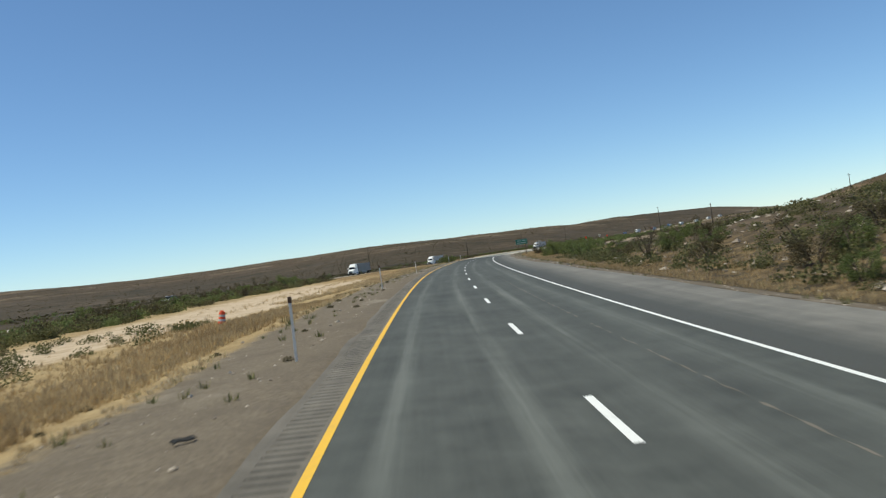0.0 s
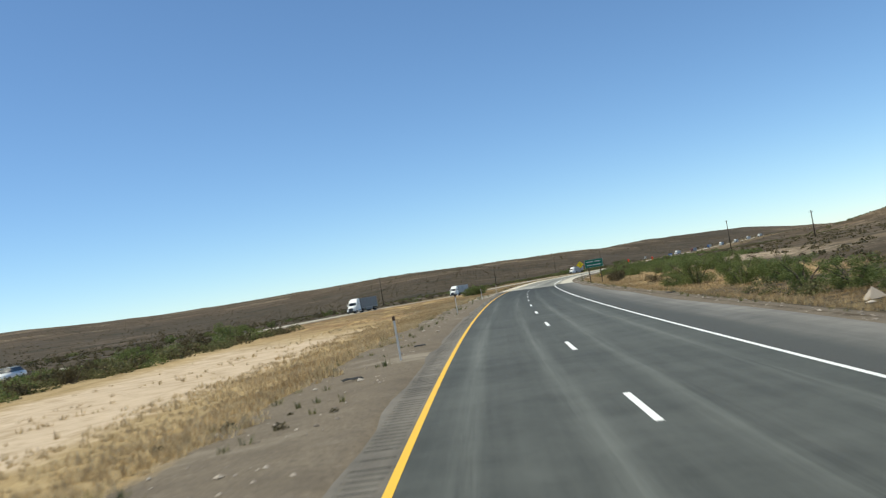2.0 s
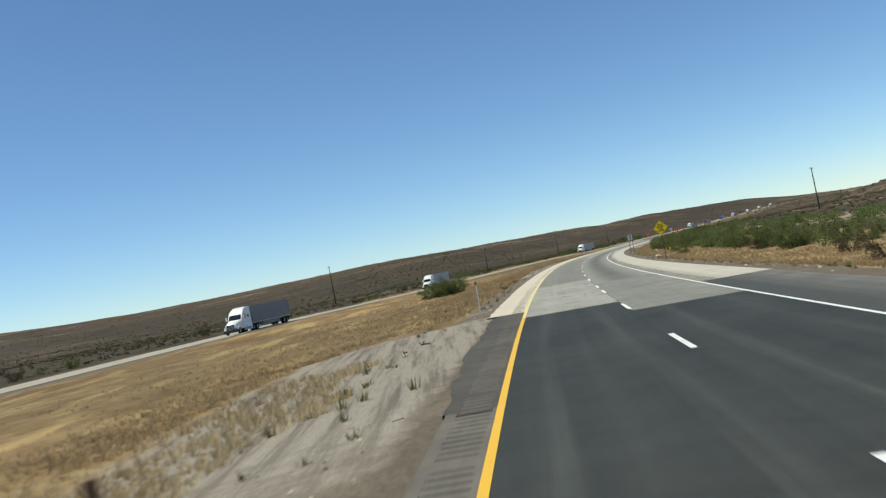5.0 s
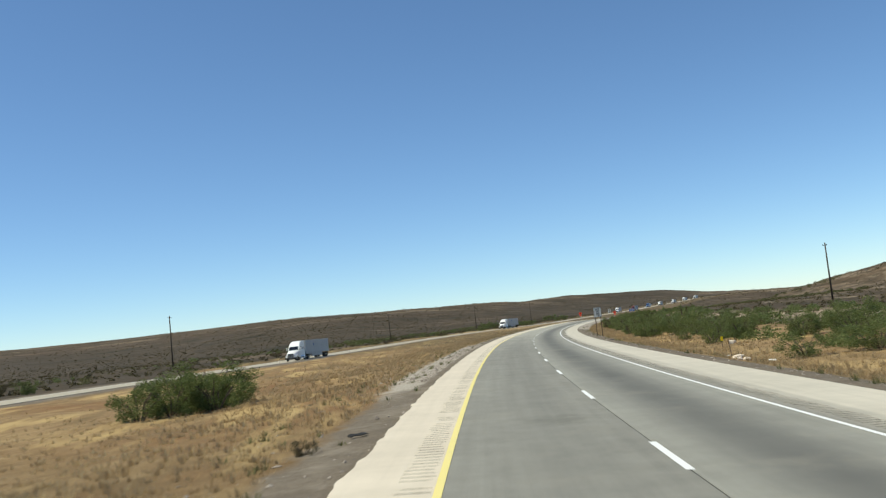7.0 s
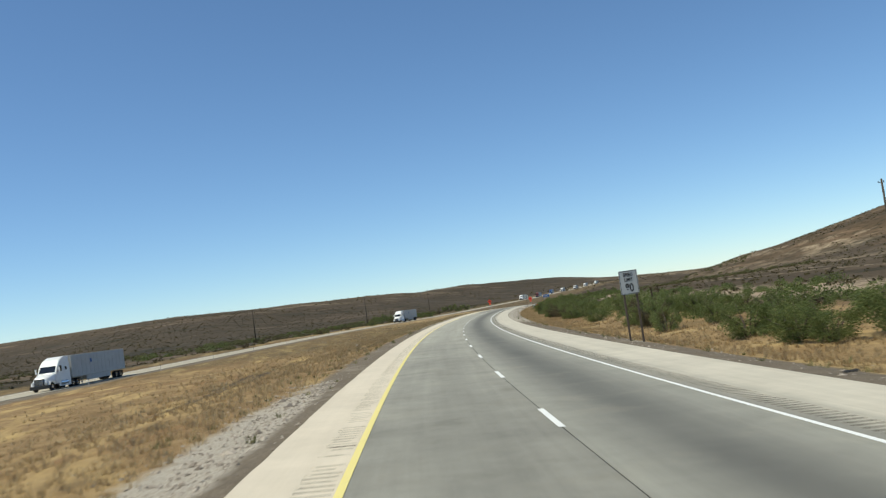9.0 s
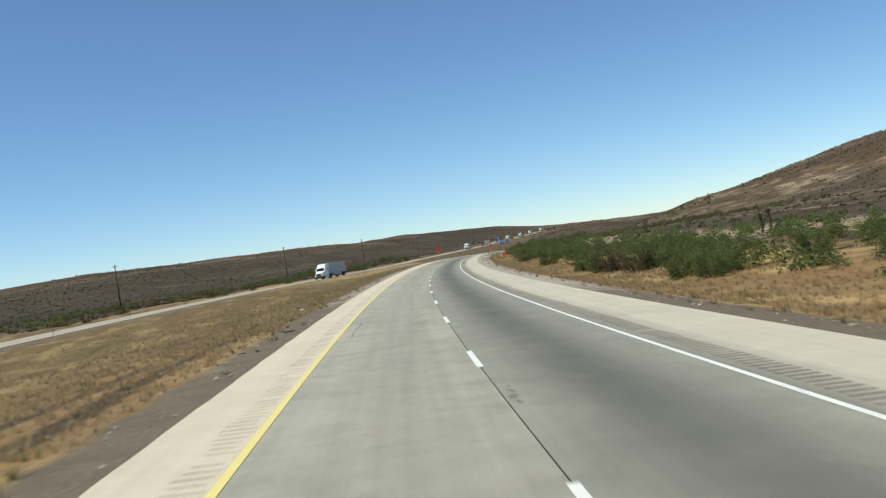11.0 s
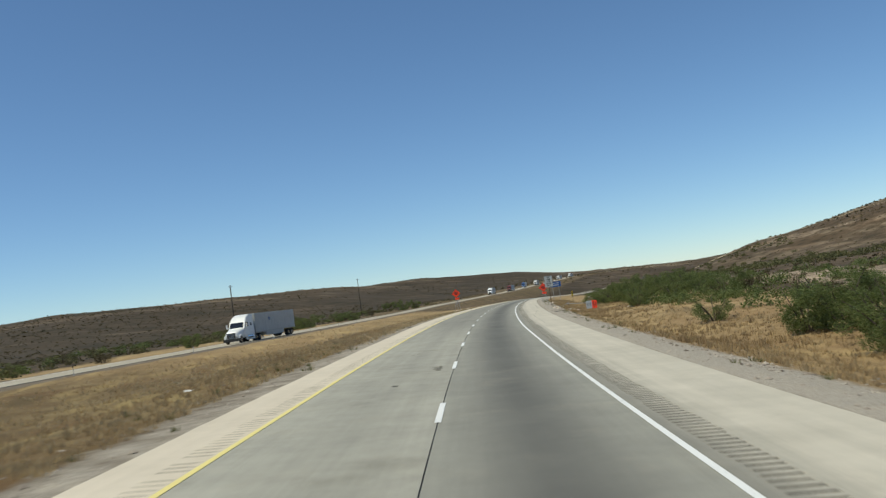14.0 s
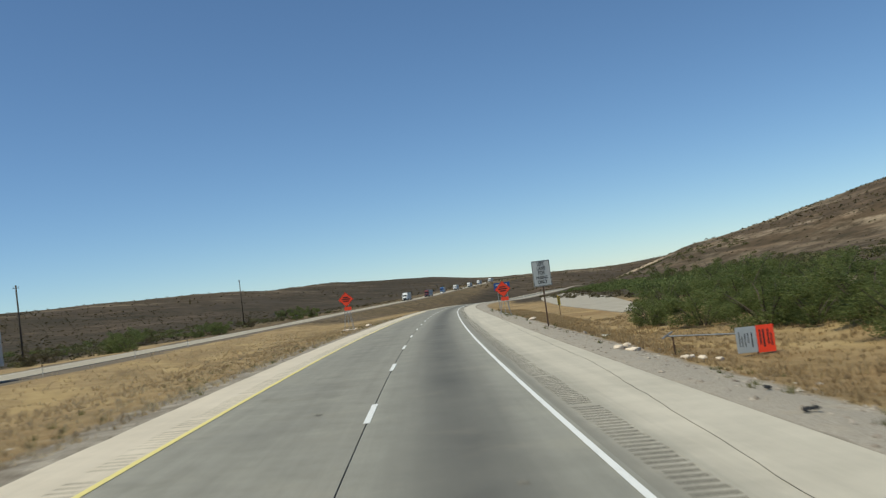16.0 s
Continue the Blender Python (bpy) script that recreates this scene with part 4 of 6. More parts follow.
# ---- plants ----
def leaf_cloud(r, lobes, per, size, flat=0.75):
    """Small leaf blades in uneven lobes: (x, y, z, radius) each."""
    V, F = [], []
    for (x, y, z, rad) in lobes:
        for _ in range(int(per * rad * rad)):
            d = Vector((r.gauss(0, 1), r.gauss(0, 1), r.gauss(0, 1))).normalized() * rad * (r.random() ** 0.45)
            p = Vector((x + d.x, y + d.y, max(0.06, z + d.z * flat)))
            a = Vector((r.gauss(0, 1), r.gauss(0, 1), r.gauss(0, 0.7))).normalized()
            b = a.cross(Vector((r.gauss(0, 1), r.gauss(0, 1), r.gauss(0, 1)))).normalized()
            k, w = size * r.uniform(0.6, 1.5), size * r.uniform(0.25, 0.5)
            i = len(V)
            V += [p - a * k, p + b * w, p + a * k, p - b * w]
            F.append((i, i + 1, i + 2, i + 3))
    return V, F


def make_bush(seed, width, height, leaf, label, per=1000, leafsize=0.06):
    r = random.Random(seed)
    ob = new("mesquite_bush")
    tagged(ob, label, "bush", "roadside bushes")
    lobes = []
    bm = B()
    stems = r.randint(5, 8)
    for i in range(stems):
        a = math.tau * (i + r.uniform(-0.3, 0.3)) / stems
        reach = width * 0.5 * r.uniform(0.45, 0.95)
        top = height * r.uniform(0.55, 0.95)
        pts = [Vector((0.1 * math.cos(a), 0.1 * math.sin(a), -0.15))]
        for q in (0.35, 0.7, 1.0):
            pts.append(Vector((reach * q * math.cos(a) + r.uniform(-0.1, 0.1), reach * q * math.sin(a) + r.uniform(-0.1, 0.1), top * q ** 0.8)))
        for k in range(3):
            tube(bm, pts[k], pts[k + 1], 0.055 * (1 - 0.28 * k), 0.055 * (1 - 0.28 * (k + 1)), 5, False)
        for q in range(3):
            c = pts[2].lerp(pts[3], r.random())
            rad = r.uniform(0.28, 0.5) * height * 0.42
            lobes.append((c.x + r.uniform(-0.3, 0.3) * width * 0.3, c.y + r.uniform(-0.3, 0.3) * width * 0.3, c.z * r.uniform(0.55, 1.05), rad))
        lobes.append((pts[1].x * 1.6, pts[1].y * 1.6, pts[1].z * 0.55, 0.22 * height))
    part("trunk", bm, BARK, ob)
    V, F = leaf_cloud(r, lobes, per, leafsize)
    mesh_object("crown", V, F, leaf, ob)
    return ob


BUSHES = [make_bush(11, 4.0, 2.5, LEAF, "green mesquite bush in dry grass beside the highway"),
          make_bush(12, 5.2, 3.0, LEAF, "broad green mesquite bush in dry grass beside the highway"),
          make_bush(13, 3.6, 2.0, LEAF, "low green mesquite bush in dry grass beside the highway"),
          make_bush(14, 4.4, 2.6, SCRUB_LEAF, "dull brown-green thorn bush beside the highway", per=800),
          make_bush(15, 3.4, 1.8, SCRUB_LEAF, "dull brown-green thorn bush on the dry flat", per=800)]
_used = set()


def put_bush(kind, s, u, size=1.0, r=random):
    m = Matrix.Translation(spot(s, u, -0.05)) @ Matrix.Rotation(r.uniform(0, math.tau), 4, 'Z')
    src = BUSHES[kind]
    ob = copy_thing(src, m) if kind in _used else src
    _used.add(kind)
    k = size * r.uniform(0.9, 1.12)
    ob.matrix_basis = m @ Matrix.Diagonal((k, k, size * r.uniform(0.85, 1.1), 1))
    return ob


def plant_bushes():
    r = random.Random(4)
    # right-hand thicket, with its gaps
    for s in np.arange(24, 628, 4.5):
        dense = np.interp(s, [20, 95, 110, 170, 180, 205, 215, 240, 290, 300, 400, 440, 455, 480, 495, 520, 550, 600, 1000], [0.7, 0.7, 0.5, 0.6, 0.4, 0.4, 0.4, 0.8, 0.7, 1, 0.9, 0.9, 0.5, 0.8, 0.4, 0.9, 0.1, 1.3, 1.3])
        for row, (u0, u1) in enumerate(((12.8, 15.5), (16.5, 22))):
            if s > 566:
                u0, u1 = (16.5, 20) if row == 0 else (20, 26)
            if r.random() < dense * (0.3, 0.7)[row]:
                kind = r.choice((0, 1, 1, 0, 2, 3)) if s > 105 else r.choice((3, 4, 3, 0, 2))
                put_bush(kind, s + r.uniform(-2.5, 2.5), r.uniform(u0, u1), r.uniform(0.55, 0.92) * (1 if s > 105 else 1.05), r)
    # the clumps that stand out of it
    for s, u, k in ((450.7, 14.4, 3), (449, 16, 3), (445.4, 17, 0), (442.8, 17.4, 1), (437.2, 16.9, 0), (433, 16, 1), (487.5, 17, 1), (517.7, 17.5, 1), (357.6, 13.6, 0), (357, 15.6, 1), (347.4, 16.5, 1), (342, 17.5, 1), (329.6, 17, 1), (323.3, 16.5, 1), (318.8, 17, 0), (388, 14.4, 0), (462, 13.6, 2), (383, 14.3, 0), (291, 17.2, 1), (271, 17, 0), (257, 16.4, 3), (245.6, 16.5, 0),
                    (584, 15.5, 0), (547, 14.2, 2), (586, 27, 3), (532.7, 14.4, 0), (531.6, 15.4, 1), (527.8, 15.5, 0), (202, 13, 3), (141.8, 14, 1), (130.4, 15, 0), (117.3, 15, 2), (110.6, 15.3, 0), (106, 15.5, 2), (331, 20, 1), (309, 19, 0), (301.6, 20, 1), (454.2, 13.2, 0), (451.5, 13.6, 3), (446.5, 14.4, 3), (447, 16, 1), (489, 17.6, 1), (497, 17.8, 0), (511, 17.4, 1), (531, 16.6, 1)):
        put_bush(k, s, u, r.uniform(0.75, 0.95), r)
    # the median
    for s, u, k, size in ((288, -18.5, 1, 0.95), (291, -17.0, 0, 0.85), (285, -20, 2, 1.0), (286.4, -18.9, 0, 1.0), (289.6, -18.0, 1, 1.0), (287.3, -17.0, 2, 1.1), (191, -44, 1, 1.25), (187, -42.5, 0, 1.2), (178, -44, 3, 1.3), (170, -46, 3, 1.2), (164, -45, 0, 0.9), (150, -44, 3, 0.9), (197, -43, 2, 0.9), (120, -37, 3, 1.0), (112, -40, 0, 0.9), (90, -36, 3, 0.9), (35, -22, 3, 0.6), (28, -25, 2, 0.8), (22, -27, 3, 0.8), (620, 14.2, 0, 0.85), (614, 15.4, 1, 0.95), (607, 16.2, 1, 0.95), (601, 17.8, 1, 1.0), (617, 18.5, 1, 1.1), (610, 20.5, 1, 1.1), (626, 16.5, 0, 0.9), (622, 22, 1, 1.05), (614, 25, 1, 1.1), (606, 24, 0, 1.1), (630, 21.5, 1, 1.0), (636, 25, 1, 1.1), (632, 30, 0, 1.1), (645, 31, 1, 1.1), (660, 33, 0, 1.0), (680, 36, 1, 1.1), (700, 38, 0, 1.0), (730, 41, 1, 1.1), (804, -86, 1, 1.5), (799, -90, 0, 1.5), (807, -92, 1, 1.6), (812, -87, 1, 1.3), (827, -73, 0, 1.3), (831, -76, 1, 1.2), (961, -91, 1, 1.6), (955, -95, 0, 1.5), (965, -97, 3, 1.5), (712, -50.8, 1, 1.3), (716, -54, 0, 1.2), (778, -55.3, 1, 1.3), (772, -58, 0, 1.2), (879, -57, 1, 1.4), (871, -60, 1, 1.3), (635, -49.6, 0, 1.0), (690, -53, 3, 1.0), (612, -53, 3, 0.9), (744, -60, 3, 1.2), (820, -60, 3, 1.2), (262, -6.9, 4, 0.25), (248, -7.0, 4, 0.22)):
        put_bush(k, s, u, size, r)
    # beside and beyond the other carriageway
    for _ in range(30):
        s = r.uniform(200, 760)
        put_bush(r.choice((0, 3, 3, 4, 2)), s, float(opp_u(s)) - r.uniform(10, 34), r.uniform(0.7, 1.1), r)
    for _ in range(22):
        s = r.uniform(10, 180)
        put_bush(r.choice((3, 4, 3, 0)), s, -r.uniform(34, 52), r.uniform(0.7, 1.1), r)


plant_bushes()


def tufts(name, label, count, seed, material, where, high, blades, category="grass"):
    """Grass: blades in tufts, all in one mesh. where(r) gives (s, u)."""
    r = np.random.RandomState(seed)
    s, u = where(r, count)
    z = ground_z(s, u)
    x, y = plan(s, u)
    n = len(s)
    size = high * r.uniform(0.5, 1.4, n) * (1 + 0.4 * lumps(x, y, 9, seed))
    a = r.uniform(0, math.tau, (n, blades))
    lean = r.uniform(0.1, 0.65, (n, blades))
    root = r.uniform(0, 0.16, (n, blades))
    h = np.abs(size[:, None] * r.uniform(0.6, 1.15, (n, blades))) + 0.05
    bx, by = x[:, None] + root * np.cos(a), y[:, None] + root * np.sin(a)
    w = 0.012 + 0.028 * h
    px, py = -np.sin(a) * w, np.cos(a) * w
    tx, ty = bx + np.cos(a) * lean * h, by + np.sin(a) * lean * h
    zz = np.repeat(z[:, None], blades, 1)
    V = np.stack([np.stack([bx - px, by - py, zz - 0.03], -1), np.stack([bx + px, by + py, zz - 0.03], -1), np.stack([tx, ty, zz + h * (1 - 0.3 * lean)], -1)], 2).reshape(-1, 3)
    me = bpy.data.meshes.new(name)
    me.from_pydata(V.tolist(), [], np.arange(len(V)).reshape(-1, 3).tolist())
    me.materials.append(material)
    return tagged(new(name, me), label, category, kind="stuff")


def left_verge(r, n):
    s = r.uniform(190, 580, n)
    u0 = np.where(s > 216, 7.0 - 0.2 * smooth(400, 440, s), 9.0) + 4.5 * smooth(172, 190, s) * (1 - smooth(206, 216, s)) + 0.5 * smooth(275, 285, s) * (1 - smooth(335, 350, s))
    return s, -(u0 + np.abs(r.normal(0, 1, n)) * np.where(s > 210, 9.0, 3.2))


def sandy_median(r, n):
    s, u = r.uniform(0, 200, n * 3), -(8.6 + np.abs(r.normal(0, 6.5, n * 3)))
    keep = lumps(s * 0.4, u, 5.0, 91) > 0.15
    return s[keep], u[keep]


def gold_fringe(r, n):
    s = r.uniform(0, 58, n)
    return s, -(9.8 + np.abs(r.normal(0, 4.2, n)))


def straw_fringe(r, n):
    s = r.uniform(74, 200, n)
    return s, -(8.6 + 2.5 * (1 - smooth(74, 88, s)) + np.abs(r.normal(0, 3.2, n)) - 1.6 * lumps(s, s * 0, 9, 44).clip(0, 1))


def far_left_verge(r, n):
    s = r.uniform(545, 720, n)
    return s, -(6.0 + np.abs(r.normal(0, 1, n)) * 9.0)


def near_right_verge(r, n):
    s = r.uniform(10, 545, n)
    return s, 9.3 + np.abs(r.normal(0, 1, n)) * 5.0


def right_verge(r, n):
    s = 700 - np.abs(r.normal(0, 1, n)) * 90
    u = 9.3 + np.abs(r.normal(0, 1, n)) * 5.0
    return s, np.where((s > 634) & (u > 13), 9.6 + (u - 13) * 0.3, u)


def edge_weeds(r, n):
    s = r.uniform(0, 700, n)
    side = r.random_sample(n) < 0.6
    return s, np.where(side, -r.uniform(5.8, 9.5, n), r.uniform(7.6, 10.5, n))


tufts("dry_grass", "tan dry grass along the median verge", 22000, 21, GRASS, left_verge, 0.14, 8)
tufts("dry_grass", "bleached straw grass along the median verge", 8000, 24, STRAW, far_left_verge, 0.13, 8)
tufts("dry_grass", "thin straw grass on the sandy median", 3800, 26, STRAW, sandy_median, 0.15, 9)
tufts("dry_grass", "golden dry grass beside the sandy median", 6500, 27, GRASS, gold_fringe, 0.2, 9)
tufts("dry_grass", "straw grass along the gravel verge", 6500, 28, STRAW, straw_fringe, 0.17, 9)
tufts("dry_grass", "tan dry grass along the outer verge", 20000, 25, GRASS, near_right_verge, 0.15, 9)
tufts("dry_grass", "golden-brown grass along the outer verge", 12000, 22, GRASS, right_verge, 0.13, 9)
tufts("weeds", "sparse grey-green weeds in roadside gravel", 1000, 23, WEED, edge_weeds, 0.16, 14, "weeds")


def scrub(name, label, seed, count, where, blades, size, leaf=None, blade=0.42):
    r = np.random.RandomState(seed)
    s, u = where(r, count)
    x, y = plan(s, u)
    z = ground_z(s, u)
    k = size * r.uniform(0.5, 1.5, len(s))
    d = r.normal(0, 1, (len(s), blades, 3))
    d /= np.linalg.norm(d, axis=2, keepdims=True)
    d[..., 2] = np.abs(d[..., 2]) * 0.8
    c = np.stack([x, y, z], -1)[:, None] + d * k[:, None, None] * r.uniform(0.4, 1, (len(s), blades, 1))
    a = r.normal(0, 1, (len(s), blades, 3))
    b = np.cross(a, r.normal(0, 1, a.shape))
    a /= np.linalg.norm(a, axis=2, keepdims=True)
    b /= np.linalg.norm(b, axis=2, keepdims=True)
    q = (k[:, None, None] * blade)
    V = np.stack([c - a * q, c + b * q, c + a * q, c - b * q], 2).reshape(-1, 3)
    me = bpy.data.meshes.new(name)
    me.from_pydata(V.tolist(), [], np.arange(len(V)).reshape(-1, 4).tolist())
    me.materials.append(leaf or SCRUB_LEAF)
    return tagged(new(name, me), label, "scrub", kind="stuff")


def left_flat(r, n):
    s = r.uniform(0, 1100, n)
    return s, opp_u(s) - 16 - 420 * r.random_sample(n) ** 1.15


def right_flat(r, n):
    return r.uniform(20, 1250, n), 24 + 330 * r.random_sample(n) ** 1.6


def far_slopes(r, n):
    s = r.uniform(200, 1900, n)
    side = r.random_sample(n) < 0.55
    return s, np.where(side, -r.uniform(250, 1500, n), r.uniform(150, 1000, n))


def near_left(r, n):
    return r.uniform(0, 190, n), -r.uniform(33, 54, n)


scrub("scrub", "dark low scrub covering the flat land", 31, 13000, left_flat, 18, 0.55, SCRUB_LEAF, 0.24)
scrub("scrub", "dark low scrub covering the flat land", 32, 7500, right_flat, 22, 0.55, SCRUB_LEAF, 0.2)
scrub("scrub", "dark bushes dotted over the hills", 33, 15000, far_slopes, 7, 0.85)
def opp_fringe(r, n):
    s = r.uniform(-20, 900, n)
    keep = lumps(s, s * 0, 60, 77) > -0.1
    s = s[keep]
    return s, opp_u(s) - 13 - 6 * smooth(380, 430, s) - 70 * r.random_sample(len(s)) ** 0.8


scrub("green_scrub", "olive-green low scrub beside the oncoming carriageway", 36, 100, opp_fringe, 260, 1.0, LEAF, 0.065)
scrub("scrub", "brown-green brush beside the oncoming carriageway", 37, 480, opp_fringe, 150, 0.8, OLIVE_LEAF, 0.085)
scrub("scrub", "dark scrub between the two carriageways", 34, 620, near_left, 190, 1.0, OLIVE_LEAF, 0.075)
scrub("scrub", "brown thorn scrub between the two carriageways", 38, 260, near_left, 170, 1.15, SCRUB_LEAF, 0.07)
scrub("green_scrub", "olive-green scrub between the two carriageways", 40, 200, near_left, 190, 1.2, LEAF, 0.065)


def gravel_weeds(r, n):
    s = r.uniform(2, 92, n)
    return s, -(5.8 + 4.6 * r.random_sample(n))


scrub("weeds", "dry brown weed clumps in the roadside gravel", 39, 34, gravel_weeds, 90, 0.15, SCRUB_LEAF, 0.13)


def stones(name, label, seed, count, where, size):
    r = np.random.RandomState(seed)
    s, u = where(r, count)
    x, y = plan(s, u)
    z = ground_z(s, u)
    V, F = [], []
    base = np.array([(1, 0, 0), (-1, 0, 0), (0, 1, 0), (0, -1, 0), (0, 0, 1), (0, 0, -1)], float)
    tri = [(0, 2, 4), (2, 1, 4), (1, 3, 4), (3, 0, 4), (2, 0, 5), (1, 2, 5), (3, 1, 5), (0, 3, 5)]
    for i in range(len(s)):
        k = size * r.lognormal(0, 0.5)
        p = base * r.uniform(0.6, 1.3, (6, 3)) * k + r.normal(0, 0.15, (6, 3)) * k
        p[:, 2] *= 0.6
        t = r.uniform(0, 6.3)
        V += [(x[i] + a * math.cos(t) - b * math.sin(t), y[i] + a * math.sin(t) + b * math.cos(t), z[i] + c + 0.1 * k) for a, b, c in p]
        F += [(a + 6 * i, b + 6 * i, c + 6 * i) for a, b, c in tri]
    ob = mesh_object(name, V, F, ROCK)
    return tagged(ob, label, "stones", kind="stuff")


def verge_stones(r, n):
    s = r.uniform(0, 690, n)
    return s, np.where(r.random_sample(n) < 0.5, -(5.3 + np.abs(r.normal(0, 2.2, n))), 7.0 + np.abs(r.normal(0, 1.6, n)))


def bank_stones(r, n):
    return r.uniform(18, 105, n), r.uniform(11.5, 34, n)


def pale_heap(r, n):
    s = r.uniform(283, 350, n)
    return s, -(5.9 + np.abs(r.normal(0, 1.0, n)))


def caliche(r, n):
    s = r.uniform(455, 625, n)
    return s, 8.3 + np.abs(r.normal(0, 0.9, n)) + 0.5 * lumps(s, s * 0, 14, 83)


def far_gap(r, n):
    return r.uniform(1255, 2600, n), r.uniform(-220, 300, n)


def yucca(s, u, tall, seed):
    r = random.Random(seed)
    ob = thing("yucca_tree", s, u, "dark yucca tree with a spiky crown on the dry flat", "tree", "yucca trees")
    part("trunk", tube(tube(B(), (0, 0, -0.2), (0.05, 0, tall * 0.5), 0.15, 0.13, 8), (0.05, 0, tall * 0.5), (0.0, 0.05, tall * 0.8), 0.13, 0.10, 8), BARK, ob)
    bm = B()
    for i in range(150):
        low_ = i > 95
        a, e = r.uniform(0, math.tau), (r.uniform(-1.2, -0.3) if low_ else r.uniform(-0.35, 1.4))
        c = Vector((0, 0.05, tall * (r.uniform(0.5, 0.78) if low_ else 0.8)))
        d = Vector((math.cos(a) * math.cos(e), math.sin(a) * math.cos(e), math.sin(e)))
        side = Vector((-math.sin(a), math.cos(a), 0)) * 0.035
        q = c + d * tall * r.uniform(0.2, 0.3)
        bm.faces.new([bm.verts.new(v) for v in (c - side, c + side, q + side * 0.2, q - side * 0.2)])
    part("crown", bm, SCRUB_LEAF, ob, "spiky grey-brown leaves")
    return ob


yucca(468, 31.6, 1.9, 1)
yucca(469.5, 33.0, 2.2, 2)


def bare_shrub(s, u, tall, seed):
    r = random.Random(seed)
    ob = thing("bare_shrub", s, u, "leafless grey thorn shrub on the cut bank", "shrub")
    bm = B()
    for i in range(16):
        a, e = r.uniform(0, math.tau), r.uniform(0.5, 1.4)
        p, d, rad = Vector((0, 0, -0.1)), Vector((math.cos(a) * math.cos(e), math.sin(a) * math.cos(e), math.sin(e))), 0.035
        for k in range(4):
            q = p + d * tall * r.uniform(0.2, 0.32)
            tube(bm, p, q, rad, rad * 0.7, 5, False)
            side = (d + Vector((r.uniform(-1, 1), r.uniform(-1, 1), r.uniform(-0.2, 0.6))) * 0.8).normalized()
            tube(bm, q, q + side * tall * 0.22, rad * 0.5, rad * 0.2, 4, False)
            p, rad = q, rad * 0.7
            d = (d + Vector((r.uniform(-1, 1), r.uniform(-1, 1), r.uniform(0, 0.5))) * 0.35).normalized()
    part("crown", bm, BARK, ob)
    return ob


bare_shrub(72, 15.5, 3.0, 8)


def thicket(r, n):
    s = r.uniform(235, 640, n)
    return s, 17 + 26 * r.random_sample(n) ** 1.3


def far_right(r, n):
    return r.uniform(900, 2700, n), r.uniform(60, 950, n)


def side_road_rim(r, n):
    s = r.uniform(650, 930, n)
    return s, np.interp(s, [640, 700, 880, 930], [24, 30, 40, 30]) + np.abs(r.normal(0, 9, n))


def bank_brush(r, n):
    return r.uniform(8, 125, n), 12.5 + 40 * r.random_sample(n) ** 1.2


def near_median_brush(r, n):
    return r.uniform(14, 60, n), -r.uniform(17, 33, n)


scrub("brush", "dull olive brush over the cut bank", 54, 640, bank_brush, 130, 0.75, OLIVE_LEAF, 0.08)
scrub("brush", "brown brush on the sandy median", 55, 90, near_median_brush, 150, 0.62, OLIVE_LEAF, 0.075)
def opp_thicket(r, n):
    s = r.uniform(520, 930, n)
    return s, opp_u(s) - 12 - 70 * r.random_sample(n) ** 0.9


scrub("brush", "olive brush beyond the oncoming carriageway", 56, 200, opp_thicket, 190, 1.35, OLIVE_LEAF, 0.08)
scrub("brush", "green brush beyond the oncoming carriageway", 57, 60, opp_thicket, 190, 1.5, LEAF, 0.08)
scrub("brush", "green thicket behind the roadside bushes", 51, 560, thicket, 280, 1.0, LEAF, 0.06)
def rising_flat(r, n):
    s = r.uniform(680, 1150, n)
    return s, 42 + 80 * r.random_sample(n)


scrub("brush", "olive brush on the rising flat", 58, 420, rising_flat, 130, 1.4, OLIVE_LEAF, 0.1)
scrub("brush", "green thicket beyond the side road", 52, 260, side_road_rim, 190, 1.5, LEAF, 0.08)
scrub("scrub", "brown scrub on the far slope", 53, 2200, far_right, 7, 0.75)
scrub("scrub", "dark bushes dotted over the saddle", 35, 3500, far_gap, 6, 1.0)
stones("limestone_rubble", "white limestone rubble along the median verge", 43, 5200, pale_heap, 0.027)
stones("caliche_chips", "white caliche chips at the edge of the outer verge", 44, 2200, caliche, 0.032)
stones("gravel_stones", "loose pale stones on the gravel verge", 41, 5200, verge_stones, 0.035)
stones("bank_rocks", "pale rocks breaking out of the cut bank", 42, 380, bank_stones, 0.17)


# ---- poles, posts and signs ----
def utility_pole(x, y, foot, top):
    ob = tagged(new("utility_pole"), "dark weathered wooden utility pole on the flat", "utility pole", "utility poles")
    ob.location = (x, y, foot)
    h = top - foot
    part("pole", tube(B(), (0, 0, -0.6), (0, 0, h), 0.19, 0.125, 10), POLE_WOOD, ob, smooth_faces=True)
    part("crossarm", box(B(), 0, 0.14, h - 0.5, 1.0, 0.08, 0.10, 0.01), POLE_WOOD, ob)
    for k in (-0.44, 0.0, 0.44):
        part("insulator", tube(B(), (k, 0.14, h - 0.45), (k, 0.14, h - 0.25), 0.05, 0.03, 8), BLACK_PLASTIC, ob)
    return ob


def low(x, y):
    """The ground's height under a place given in x and y."""
    q = np.arange(0, 1400, 1.0)
    px, py = plan(q, 0.0)
    i = int(np.argmin(np.hypot(px - x, py - y)))
    h = float(heading(q[i]))
    u = (x - float(px[i])) * math.cos(h) - (y - float(py[i])) * math.sin(h)
    return float(ground_z(q[i], u))


